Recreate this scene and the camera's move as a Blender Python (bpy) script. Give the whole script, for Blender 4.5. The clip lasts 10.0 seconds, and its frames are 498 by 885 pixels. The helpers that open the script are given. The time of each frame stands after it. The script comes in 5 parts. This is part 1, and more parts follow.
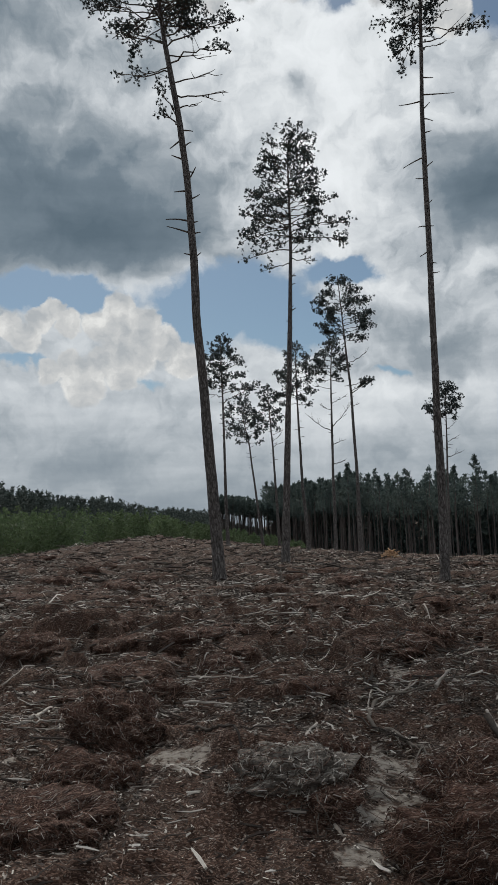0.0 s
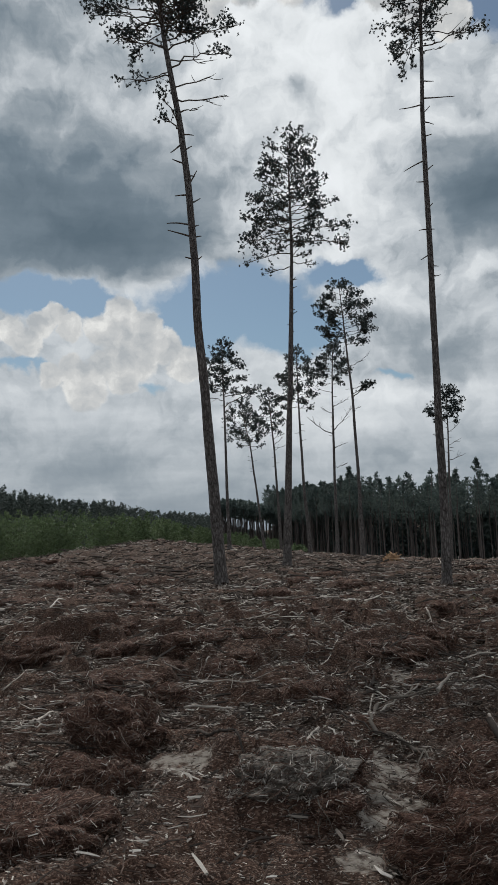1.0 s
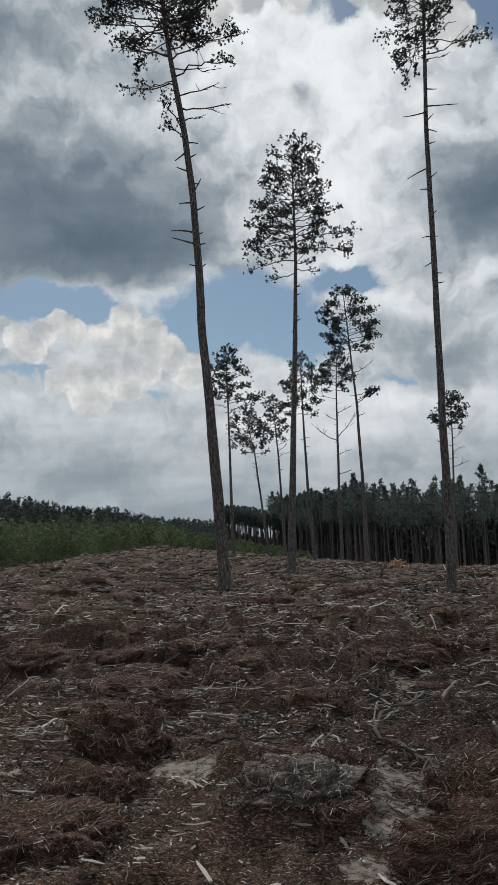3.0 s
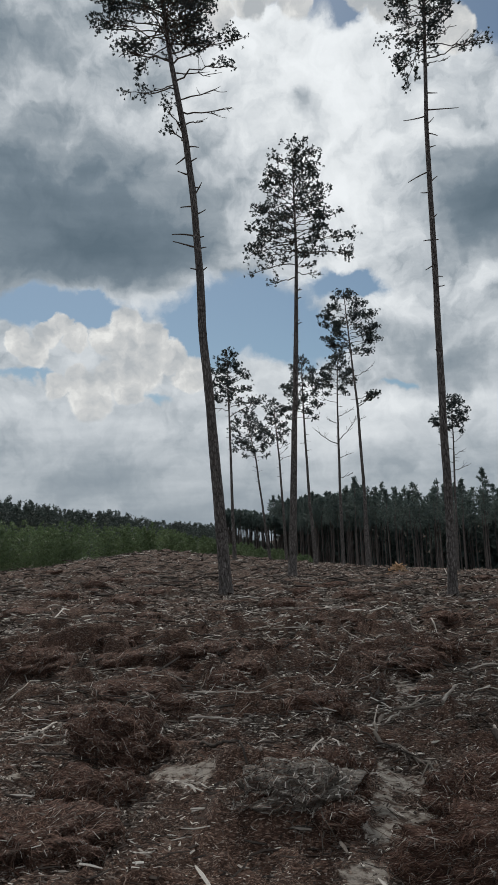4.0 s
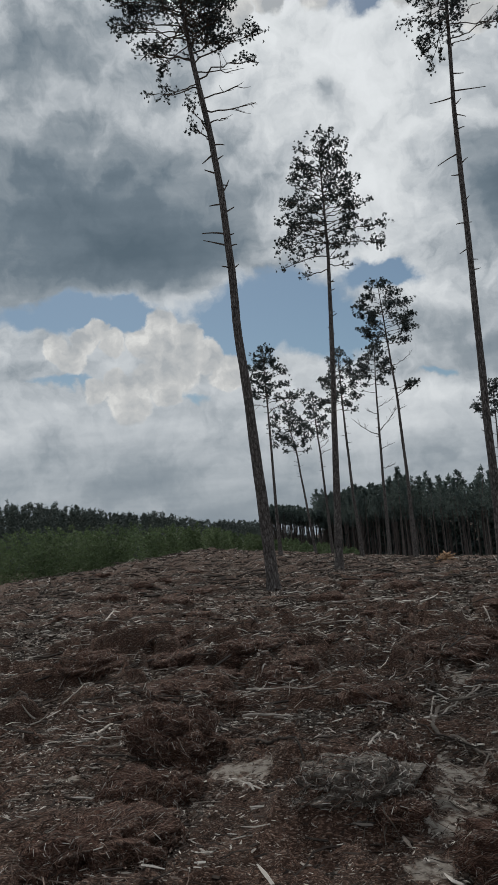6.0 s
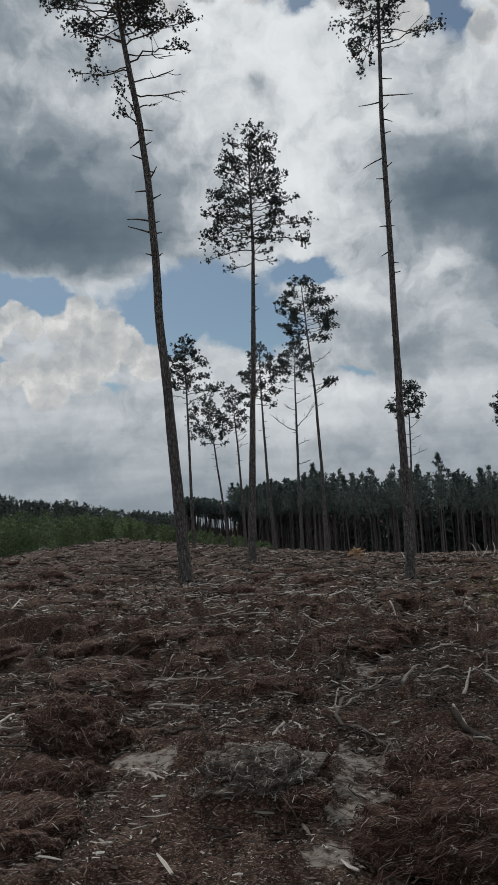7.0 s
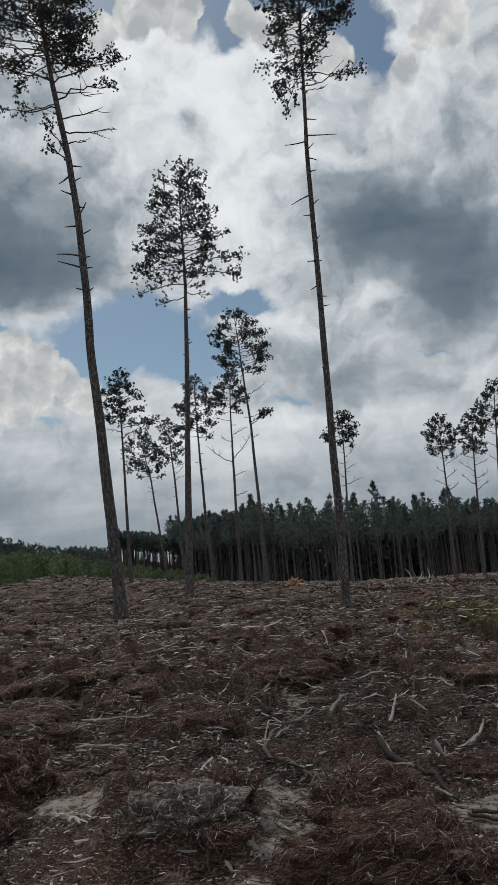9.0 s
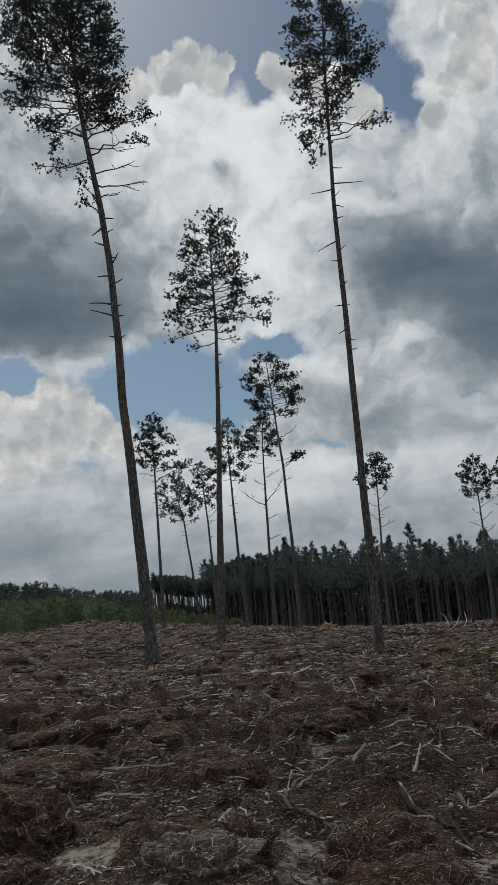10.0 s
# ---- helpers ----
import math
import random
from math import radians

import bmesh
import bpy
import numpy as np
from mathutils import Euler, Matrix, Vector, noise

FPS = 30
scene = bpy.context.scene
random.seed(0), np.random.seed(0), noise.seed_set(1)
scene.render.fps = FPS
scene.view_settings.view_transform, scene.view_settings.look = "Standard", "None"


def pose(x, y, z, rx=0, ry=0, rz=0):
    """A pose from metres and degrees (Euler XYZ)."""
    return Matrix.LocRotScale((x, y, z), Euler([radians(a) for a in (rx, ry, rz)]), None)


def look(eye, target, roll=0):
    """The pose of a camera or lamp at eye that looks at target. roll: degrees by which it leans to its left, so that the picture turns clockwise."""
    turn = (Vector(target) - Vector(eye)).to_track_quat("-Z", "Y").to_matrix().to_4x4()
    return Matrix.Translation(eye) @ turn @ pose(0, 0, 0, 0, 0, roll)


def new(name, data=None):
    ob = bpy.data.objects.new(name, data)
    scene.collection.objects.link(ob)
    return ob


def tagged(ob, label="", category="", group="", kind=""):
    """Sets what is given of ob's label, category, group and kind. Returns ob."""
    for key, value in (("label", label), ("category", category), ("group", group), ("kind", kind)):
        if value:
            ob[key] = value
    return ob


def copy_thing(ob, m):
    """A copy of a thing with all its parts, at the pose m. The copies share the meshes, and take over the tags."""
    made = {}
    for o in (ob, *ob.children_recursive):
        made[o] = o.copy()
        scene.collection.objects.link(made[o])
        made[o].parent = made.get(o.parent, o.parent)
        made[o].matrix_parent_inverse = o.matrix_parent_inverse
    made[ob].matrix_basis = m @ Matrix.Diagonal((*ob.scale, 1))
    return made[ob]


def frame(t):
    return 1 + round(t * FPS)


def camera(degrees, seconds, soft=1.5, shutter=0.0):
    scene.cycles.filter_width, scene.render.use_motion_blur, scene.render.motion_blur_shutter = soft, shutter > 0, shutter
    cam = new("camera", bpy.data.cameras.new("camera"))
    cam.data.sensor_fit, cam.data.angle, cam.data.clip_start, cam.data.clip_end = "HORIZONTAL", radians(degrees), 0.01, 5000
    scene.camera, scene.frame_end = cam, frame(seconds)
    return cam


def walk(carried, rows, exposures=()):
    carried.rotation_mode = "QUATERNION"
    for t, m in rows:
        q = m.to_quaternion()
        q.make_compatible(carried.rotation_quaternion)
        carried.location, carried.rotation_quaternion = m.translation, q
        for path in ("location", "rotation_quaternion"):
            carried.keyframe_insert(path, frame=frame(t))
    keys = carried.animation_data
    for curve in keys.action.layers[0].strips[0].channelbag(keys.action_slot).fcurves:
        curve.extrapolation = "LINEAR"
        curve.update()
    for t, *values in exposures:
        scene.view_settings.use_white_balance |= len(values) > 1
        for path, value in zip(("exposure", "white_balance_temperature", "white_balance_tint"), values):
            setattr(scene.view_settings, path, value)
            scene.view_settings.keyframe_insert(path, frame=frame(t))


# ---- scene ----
cam = camera(35.1, 10.0)
PATH = [
    (0.0, 0.0000, 0.0000, 1.6000, 96.300, 2.300, 0.000),
    (0.5, 0.0052, 0.0031, 1.5994, 96.423, 2.331, 0.056),
    (1.0, 0.0056, 0.0115, 1.5997, 96.563, 2.402, 0.120),
    (1.5, 0.0001, -0.0081, 1.6084, 96.670, 2.363, 0.187),
    (2.0, 0.0038, -0.0095, 1.6079, 96.827, 2.399, 0.268),
    (2.5, 0.0042, -0.0157, 1.6075, 96.921, 2.400, 0.352),
    (4.0, 0.0171, 0.0028, 1.5994, 97.320, 2.394, 0.508),
    (4.5, 0.0197, 0.0026, 1.5968, 97.677, 2.674, 0.219),
    (5.0, 0.0224, 0.0077, 1.5978, 98.613, 3.822, 0.018),
    (5.5, 0.0145, 0.0264, 1.6013, 98.279, 4.662, 2.826),
    (5.7, 0.0093, 0.0327, 1.6022, 97.919, 4.827, 3.876),
    (6.8, 0.0087, 0.0774, 1.5740, 96.021, 3.740, 0.016),
    (7.0, 0.0173, 0.0671, 1.5786, 96.281, 3.334, -2.431),
    (7.5, 0.0734, 0.0437, 1.5829, 96.367, 3.145, -6.715),
    (8.0, 0.0904, 0.0151, 1.5848, 96.320, 3.708, -7.984),
    (8.5, 0.0868, -0.0083, 1.5786, 96.677, 4.397, -8.302),
    (9.0, 0.1308, -0.0223, 1.5884, 98.245, 5.014, -6.779),
    (9.5, 0.2087, -0.0901, 1.5864, 100.070, 5.519, -3.869),
    (10.0, 0.2590, -0.1062, 1.5945, 101.574, 5.103, -4.227),
]
walk(cam, [(r[0], pose(*r[1:])) for r in PATH],
     [(0, 0.08), (2.5, 0.11), (4.0, 0.13), (4.5, -0.04), (5.0, -0.02), (5.5, -0.06), (7.0, -0.05), (8.0, -0.02), (9.0, 0.03), (9.5, 0.0), (10.0, -0.1)])

# ---- world, sun ----
world = bpy.data.worlds.new("cloudy_sky")
scene.world = world
world.use_nodes = True
wt = world.node_tree
wt.nodes.clear()


def wnode(kind, **kw):
    n = wt.nodes.new(kind)
    for k, v in kw.items():
        if k == "operation":
            n.operation = v
    return n


def wsock(n, i, v):
    if isinstance(v, (int, float, tuple)):
        n.inputs[i].default_value = v
    else:
        wt.links.new(v, n.inputs[i])


def wm(op, a, b=0.0, c=0.0):
    n = wnode("ShaderNodeMath", operation=op)
    for i, v in enumerate((a, b, c)):
        wsock(n, i, v)
    return n.outputs[0]


def wv(op, a, b):
    n = wnode("ShaderNodeVectorMath", operation=op)
    wsock(n, 0, a)
    wsock(n, 1, b)
    return n.outputs["Value"] if op in ("LENGTH", "DOT_PRODUCT") else n.outputs["Vector"]


def wnoise(vec, scale, detail, rough=0.55):
    n = wnode("ShaderNodeTexNoise")
    wsock(n, "Vector", vec)
    n.inputs["Scale"].default_value = scale
    n.inputs["Detail"].default_value = detail
    n.inputs["Roughness"].default_value = rough
    return n


def wramp(v, stops, smooth="LINEAR"):
    n = wnode("ShaderNodeValToRGB")
    wsock(n, 0, v)
    n.color_ramp.interpolation = smooth
    el = n.color_ramp.elements
    while len(el) < len(stops):
        el.new(0.5)
    for e, (p, c) in zip(el, stops):
        e.position = p
        e.color = (*c, 1)
    return n.outputs[0]


def wmix(f, a, b):
    n = wnode("ShaderNodeMix")
    n.data_type = "RGBA"
    wsock(n, 0, f)
    wsock(n, 6, a)
    wsock(n, 7, b)
    return n.outputs[2]


SUN_EL, SUN_AZ = 48, -14          # degrees; azimuth to the right of straight ahead
coord = wnode("ShaderNodeTexCoord").outputs["Generated"]
sep = wnode("ShaderNodeSeparateXYZ")
wsock(sep, 0, coord)
az = wm("MULTIPLY", wm("ARCTAN2", sep.outputs[0], sep.outputs[1]), 5.7296)   # tens of degrees
el = wm("MULTIPLY", wm("ARCSINE", sep.outputs[2]), 5.7296)
comb = wnode("ShaderNodeCombineXYZ")
wsock(comb, 0, az)
wsock(comb, 1, el)
flat = comb.outputs[0]


def shifted(vec, noise_colour, reach):
    return wv("ADD", vec, wv("MULTIPLY", wv("SUBTRACT", noise_colour, (0.5, 0.5, 0.5)), (reach, reach * 0.8, 0)))


big = wnoise(flat, 1.3, 3)
soft_at = shifted(flat, big.outputs["Color"], 0.55)
mid = wnoise(flat, 3.4, 6, 0.6)
torn_at = shifted(soft_at, mid.outputs["Color"], 0.36)
curl = wnoise(flat, 7.0, 5, 0.58)
puff_at = shifted(flat, curl.outputs["Color"], 0.16)


def ovals(rows, where):
    """Sum of soft ovals: azimuth, elevation, half width, half height (degrees), weight."""
    total = None
    for a, e, w, h, k in rows:
        d = wv("MULTIPLY", wv("SUBTRACT", where, (a / 10, e / 10, 0)), (10 / w, 10 / h, 0))
        g = wm("MULTIPLY", wm("EXPONENT", wm("MULTIPLY", wv("DOT_PRODUCT", d, d), -1.0)), k)
        total = g if total is None else wm("ADD", total, g)
    return total


def heads(rows, where):
    """Heaped round cloud heads: azimuth, elevation, radius (degrees). One at a centre, nought at the rim."""
    total = None
    for a, e, r in rows:
        d = wv("MULTIPLY", wv("SUBTRACT", where, (a / 10, e / 10, 0)), (10 / r, 10 / r, 0))
        g = wm("SUBTRACT", 1.0, wv("DOT_PRODUCT", d, d))
        total = g if total is None else wm("MAXIMUM", total, g)
    return total


# thickness of the sheet: white where thin, slate grey where thick
THICK = [(-15.0, 22.1, 11.53, 4.31, 0.4), (-6.4, 20.7, 5.27, 2.67, 0.24), (-14.9, 27.3, 10.64, 4.52, 0.2), (-10.1, 21.8, 3.98, 2.47, 0.1), 
         (-3.7, 24.4, 3.61, 3.29, 0.14), (-14.8, 33.6, 7.4, 2.88, 0.2), (-11.6, 31.1, 3.36, 1.64, -0.12), (-7.3, 17.8, 4.75, 0.82, -0.2), 
         (-12.6, 18.3, 3.46, 0.58, -0.1), (6.4, 28.7, 7.03, 7.81, -0.17), (9.5, 23.7, 3.59, 3.29, -0.12), (1.1, 33.7, 3.46, 3.7, -0.12), 
         (17.6, 23.5, 4.03, 4.11, 0.24), (16.4, 21.8, 3.32, 4.52, 0.22), (23.4, 18.3, 5.19, 3.7, 0.4), (20.6, 22.8, 3.12, 2.47, 0.2), 
         (25.4, 22.4, 4.89, 4.93, 0.2), (24.3, 15.1, 2.98, 2.05, 0.2), (16.1, 18.4, 2.6, 2.47, -0.1), (11.3, 14.3, 3.39, 2.26, 0.22), 
         (15.2, 11.8, 5.04, 2.47, 0.19), (13.8, 9.3, 4.58, 0.82, -0.12), (-11.6, 7.2, 10.77, 2.88, 0.07), (4.5, 8.7, 5.82, 3.7, -0.13), 
         (6.8, 5.3, 12.38, 1.23, 0.05), (6.7, 34.2, 5.96, 3.7, -0.2), (23.7, 33.4, 4.43, 4.93, -0.14), (12.4, 28.9, 4.69, 3.29, -0.08), 
         (4.6, 30.4, 0.76, 1.07, 0.34), (-11.5, 12.0, 5.04, 1.23, 0.1), (11.1, 17.5, 2.15, 0.99, -0.28), (17.4, 17.6, 2.37, 1.23, -0.26), 
         (12.7, 16.2, 1.71, 0.82, -0.2), (-1.4, 27.3, 2.77, 4.93, -0.05)]
CLEAR = [(-15.8, 17.2, 6.02, 1.23, 0.62), (-10.6, 17.1, 3.01, 0.9, 0.5), (-4.5, 15.0, 2.55, 2.05, 0.7), (0.2, 16.2, 3.85, 2.55, 0.8), 
         (5.4, 14.6, 2.55, 1.85, 0.6), (7.1, 18.6, 3.04, 0.99, 0.6), (9.6, 18.4, 1.3, 0.66, 0.35), (-15.1, 12.1, 3.36, 0.49, 0.36), 
         (-7.1, 10.4, 2.92, 0.49, 0.34), (10.7, 10.6, 2.09, 0.41, 0.34), (21.0, 13.1, 2.53, 0.41, 0.3), (-1.0, 39.9, 5.36, 3.29, 0.72), 
         (7.9, 39.2, 4.77, 2.88, 0.72), (8.9, 36.3, 1.12, 1.64, 0.6), (19.2, 35.3, 2.27, 2.88, 0.7), (15.8, 38.6, 3.68, 1.64, 0.6), 
         (3.7, 43.2, 14.09, 2.47, 0.6), (21.0, 32.9, 1.47, 1.23, 0.3)]
PUFFS = [(-8.9, 15.9, 1.48), (-7.2, 14.9, 1.48), (-10.3, 14.9, 1.4), (-5.8, 13.7, 1.4), (-4.3, 12.5, 1.48), (-8.2, 13.3, 2.55), (-13.6, 16.0, 0.99), 
         (-14.6, 15.2, 1.07), (-12.6, 15.0, 1.07), (-16.8, 14.7, 1.15), (-15.6, 14.0, 1.23), (-12.4, 12.1, 1.23), (-10.4, 12.2, 1.31), (-8.9, 11.4, 1.31), 
         (-14.0, 11.6, 1.07), (-11.5, 10.8, 1.81), (3.0, 37.7, 1.48), (1.3, 36.9, 1.64), (4.8, 36.7, 1.64), (6.3, 37.3, 0.82), (9.8, 36.4, 1.23), 
         (11.6, 35.6, 1.4), (14.0, 34.8, 1.64), (16.7, 33.4, 1.64), (24.5, 37.1, 1.07), (26.2, 35.9, 1.73), (23.3, 33.5, 0.99), (22.1, 31.8, 1.15), 
         (25.2, 34.1, 2.05), (-1.3, 36.0, 1.4)]
billow = wnoise(torn_at, 2.3, 7, 0.55)
lit_side = wnoise(wv("ADD", torn_at, (-0.04, 0.13, 0)), 2.3, 7, 0.55)
relief = wm("SUBTRACT", lit_side.outputs[0], billow.outputs[0])
veil = wnoise(wv("MULTIPLY", flat, (0.5, 2.8, 1)), 1.8, 4, 0.5)
mass = ovals(THICK, shifted(soft_at, mid.outputs["Color"], 0.24))
calm = wm("MINIMUM", wm("ADD", 0.12, wm("MULTIPLY", wm("MAXIMUM", el, 0.0), 0.5)), 1.0)
calm = wm("MULTIPLY", calm, wm("SUBTRACT", 1.0, wm("MINIMUM", wm("MULTIPLY", wm("MAXIMUM", mass, 0.0), 1.35), 0.74)))
thick = wm("ADD", 0.412, mass)
thick = wm("ADD", thick, wm("MULTIPLY", wm("MULTIPLY", wm("SUBTRACT", billow.outputs[0], 0.5), 0.62), calm))
thick = wm("ADD", thick, wm("MULTIPLY", wm("MULTIPLY", relief, 1.3), calm))
thick = wm("ADD", thick, wm("MULTIPLY", wm("SUBTRACT", veil.outputs[0], 0.5), 0.3))
thick = wm("ADD", thick, wm("MULTIPLY", wm("MAXIMUM", wm("SUBTRACT", 0.8, el), 0.0), 0.36))
SHEET = [(0.02, (0.72, 0.75, 0.77)), (0.22, (0.64, 0.67, 0.69)), (0.42, (0.46, 0.495, 0.525)), (0.60, (0.27, 0.31, 0.345)), (0.80, (0.145, 0.187, 0.225)), (1.0, (0.093, 0.13, 0.163))]
cloud = wramp(thick, SHEET)
clear = wm("ADD", ovals(CLEAR, torn_at), wm("MULTIPLY", wm("SUBTRACT", billow.outputs[0], 0.5), -0.6))
hole = wramp(clear, [(0.14, (0, 0, 0)), (0.40, (1, 1, 1))], "EASE")
sky = wnode("ShaderNodeTexSky")
sky.sky_type = "NISHITA"
sky.sun_disc = False
sky.sun_elevation = radians(SUN_EL)
sky.sun_rotation = radians(SUN_AZ)
sky.dust_density = 0.6
blue = wv("MULTIPLY", sky.outputs[0], (0.047, 0.052, 0.051))
# heaped heads in front, bright at their upper rims
heap_height = heads(PUFFS, puff_at)
knob = wnoise(puff_at, 3.4, 6, 0.55)
knob_lit = wnoise(wv("ADD", puff_at, (-0.04, 0.1, 0)), 3.4, 6, 0.55)
puff_shade = wm("ADD", wm("MULTIPLY", heap_height, 0.13), wm("MULTIPLY", wm("SUBTRACT", knob_lit.outputs[0], knob.outputs[0]), 1.5))
puff = wramp(wm("ADD", 0.2, puff_shade), [(0.0, (0.68, 0.685, 0.67)), (0.2, (0.52, 0.53, 0.53)), (0.5, (0.37, 0.395, 0.415))])
puff_edge = wramp(wm("ADD", heap_height, wm("MULTIPLY", wm("SUBTRACT", knob.outputs[0], 0.5), 0.5)), [(0.0, (0, 0, 0)), (0.42, (1, 1, 1))], "EASE")
back = wnode("ShaderNodeBackground")
wsock(back, 0, wmix(puff_edge, wmix(hole, cloud, blue), puff))
back.inputs[1].default_value = 1.08
wt.links.new(back.outputs[0], wnode("ShaderNodeOutputWorld").inputs[0])

sun = new("sun", bpy.data.lights.new("sun", "SUN"))
sun.data.energy, sun.data.angle, sun.data.color = 2.2, radians(11), (1, 0.93, 0.85)
sun.matrix_world = look((0, 0, 0), (-math.sin(radians(SUN_AZ)) * math.cos(radians(SUN_EL)), -math.cos(radians(SUN_AZ)) * math.cos(radians(SUN_EL)), -math.sin(radians(SUN_EL))))


# ---- materials ----
def material(name, colours, scale, rough=0.85, bump=0.3, detail=8, stretch=(1, 1, 1), fine_scale=None, bump_dist=0.02, vary=0.0, per="object"):
    """Noise between colours at two scales, with relief; vary: brightness change from piece to piece."""
    m = bpy.data.materials.new(name)
    m.use_nodes = True
    t = m.node_tree
    b = t.nodes["Principled BSDF"]
    b.inputs["Roughness"].default_value = rough
    b.inputs["Specular IOR Level"].default_value = 0.25
    tc = t.nodes.new("ShaderNodeTexCoord")
    mp = t.nodes.new("ShaderNodeMapping")
    mp.inputs["Scale"].default_value = stretch
    t.links.new(tc.outputs["Object"], mp.inputs[0])
    n1 = t.nodes.new("ShaderNodeTexNoise")
    n1.inputs["Scale"].default_value = scale
    n1.inputs["Detail"].default_value = detail
    n1.inputs["Roughness"].default_value = 0.65
    t.links.new(mp.outputs[0], n1.inputs["Vector"])
    n2 = t.nodes.new("ShaderNodeTexNoise")
    n2.inputs["Scale"].default_value = fine_scale or scale * 9
    n2.inputs["Detail"].default_value = 4
    t.links.new(mp.outputs[0], n2.inputs["Vector"])
    ad = t.nodes.new("ShaderNodeMath")
    ad.operation = "MULTIPLY_ADD"
    t.links.new(n2.outputs[0], ad.inputs[0])
    ad.inputs[1].default_value = 0.5
    sub = t.nodes.new("ShaderNodeMath")
    sub.operation = "SUBTRACT"
    t.links.new(n1.outputs[0], sub.inputs[0])
    sub.inputs[1].default_value = 0.25
    t.links.new(sub.outputs[0], ad.inputs[2])
    rp = t.nodes.new("ShaderNodeValToRGB")
    e = rp.color_ramp.elements
    while len(e) < len(colours):
        e.new(0.5)
    for i, c in enumerate(colours):
        e[i].position = 0.3 + 0.4 * i / max(1, len(colours) - 1)
        e[i].color = (*c, 1)
    t.links.new(ad.outputs[0], rp.inputs[0])
    out = rp.outputs[0]
    if vary:
        if per == "island":
            rnd = t.nodes.new("ShaderNodeNewGeometry").outputs["Random Per Island"]
        else:
            rnd = t.nodes.new("ShaderNodeObjectInfo").outputs["Random"]
        mr = t.nodes.new("ShaderNodeMapRange")
        mr.inputs["To Min"].default_value = 1 - vary
        mr.inputs["To Max"].default_value = 1 + vary
        t.links.new(rnd, mr.inputs[0])
        hs = t.nodes.new("ShaderNodeHueSaturation")
        t.links.new(mr.outputs[0], hs.inputs["Value"])
        t.links.new(out, hs.inputs["Color"])
        out = hs.outputs[0]
    t.links.new(out, b.inputs["Base Color"])
    if bump:
        bp = t.nodes.new("ShaderNodeBump")
        bp.inputs["Strength"].default_value = bump
        bp.inputs["Distance"].default_value = bump_dist
        t.links.new(ad.outputs[0], bp.inputs["Height"])
        t.links.new(bp.outputs[0], b.inputs["Normal"])
    return m


def chip_material(name, stops):
    """Bits of wood and bark, from dark bark to pale split wood, piece by piece."""
    m = material(name, [(0.75, 0.74, 0.73), (1, 1, 1)], 20, 0.8, 0, fine_scale=120)
    t = m.node_tree
    b = t.nodes["Principled BSDF"]
    grain = b.inputs["Base Color"].links[0].from_socket
    g = t.nodes.new("ShaderNodeNewGeometry")
    rp = t.nodes.new("ShaderNodeValToRGB")
    e = rp.color_ramp.elements
    while len(e) < len(stops):
        e.new(0.5)
    for q, (p, c) in zip(e, stops):
        q.position, q.color = p, (*c, 1)
    t.links.new(g.outputs["Random Per Island"], rp.inputs[0])
    mx = t.nodes.new("ShaderNodeMix")
    mx.data_type, mx.blend_type = "RGBA", "MULTIPLY"
    mx.inputs[0].default_value = 1
    t.links.new(rp.outputs[0], mx.inputs[6])
    t.links.new(grain, mx.inputs[7])
    t.links.new(mx.outputs[2], b.inputs["Base Color"])
    return m


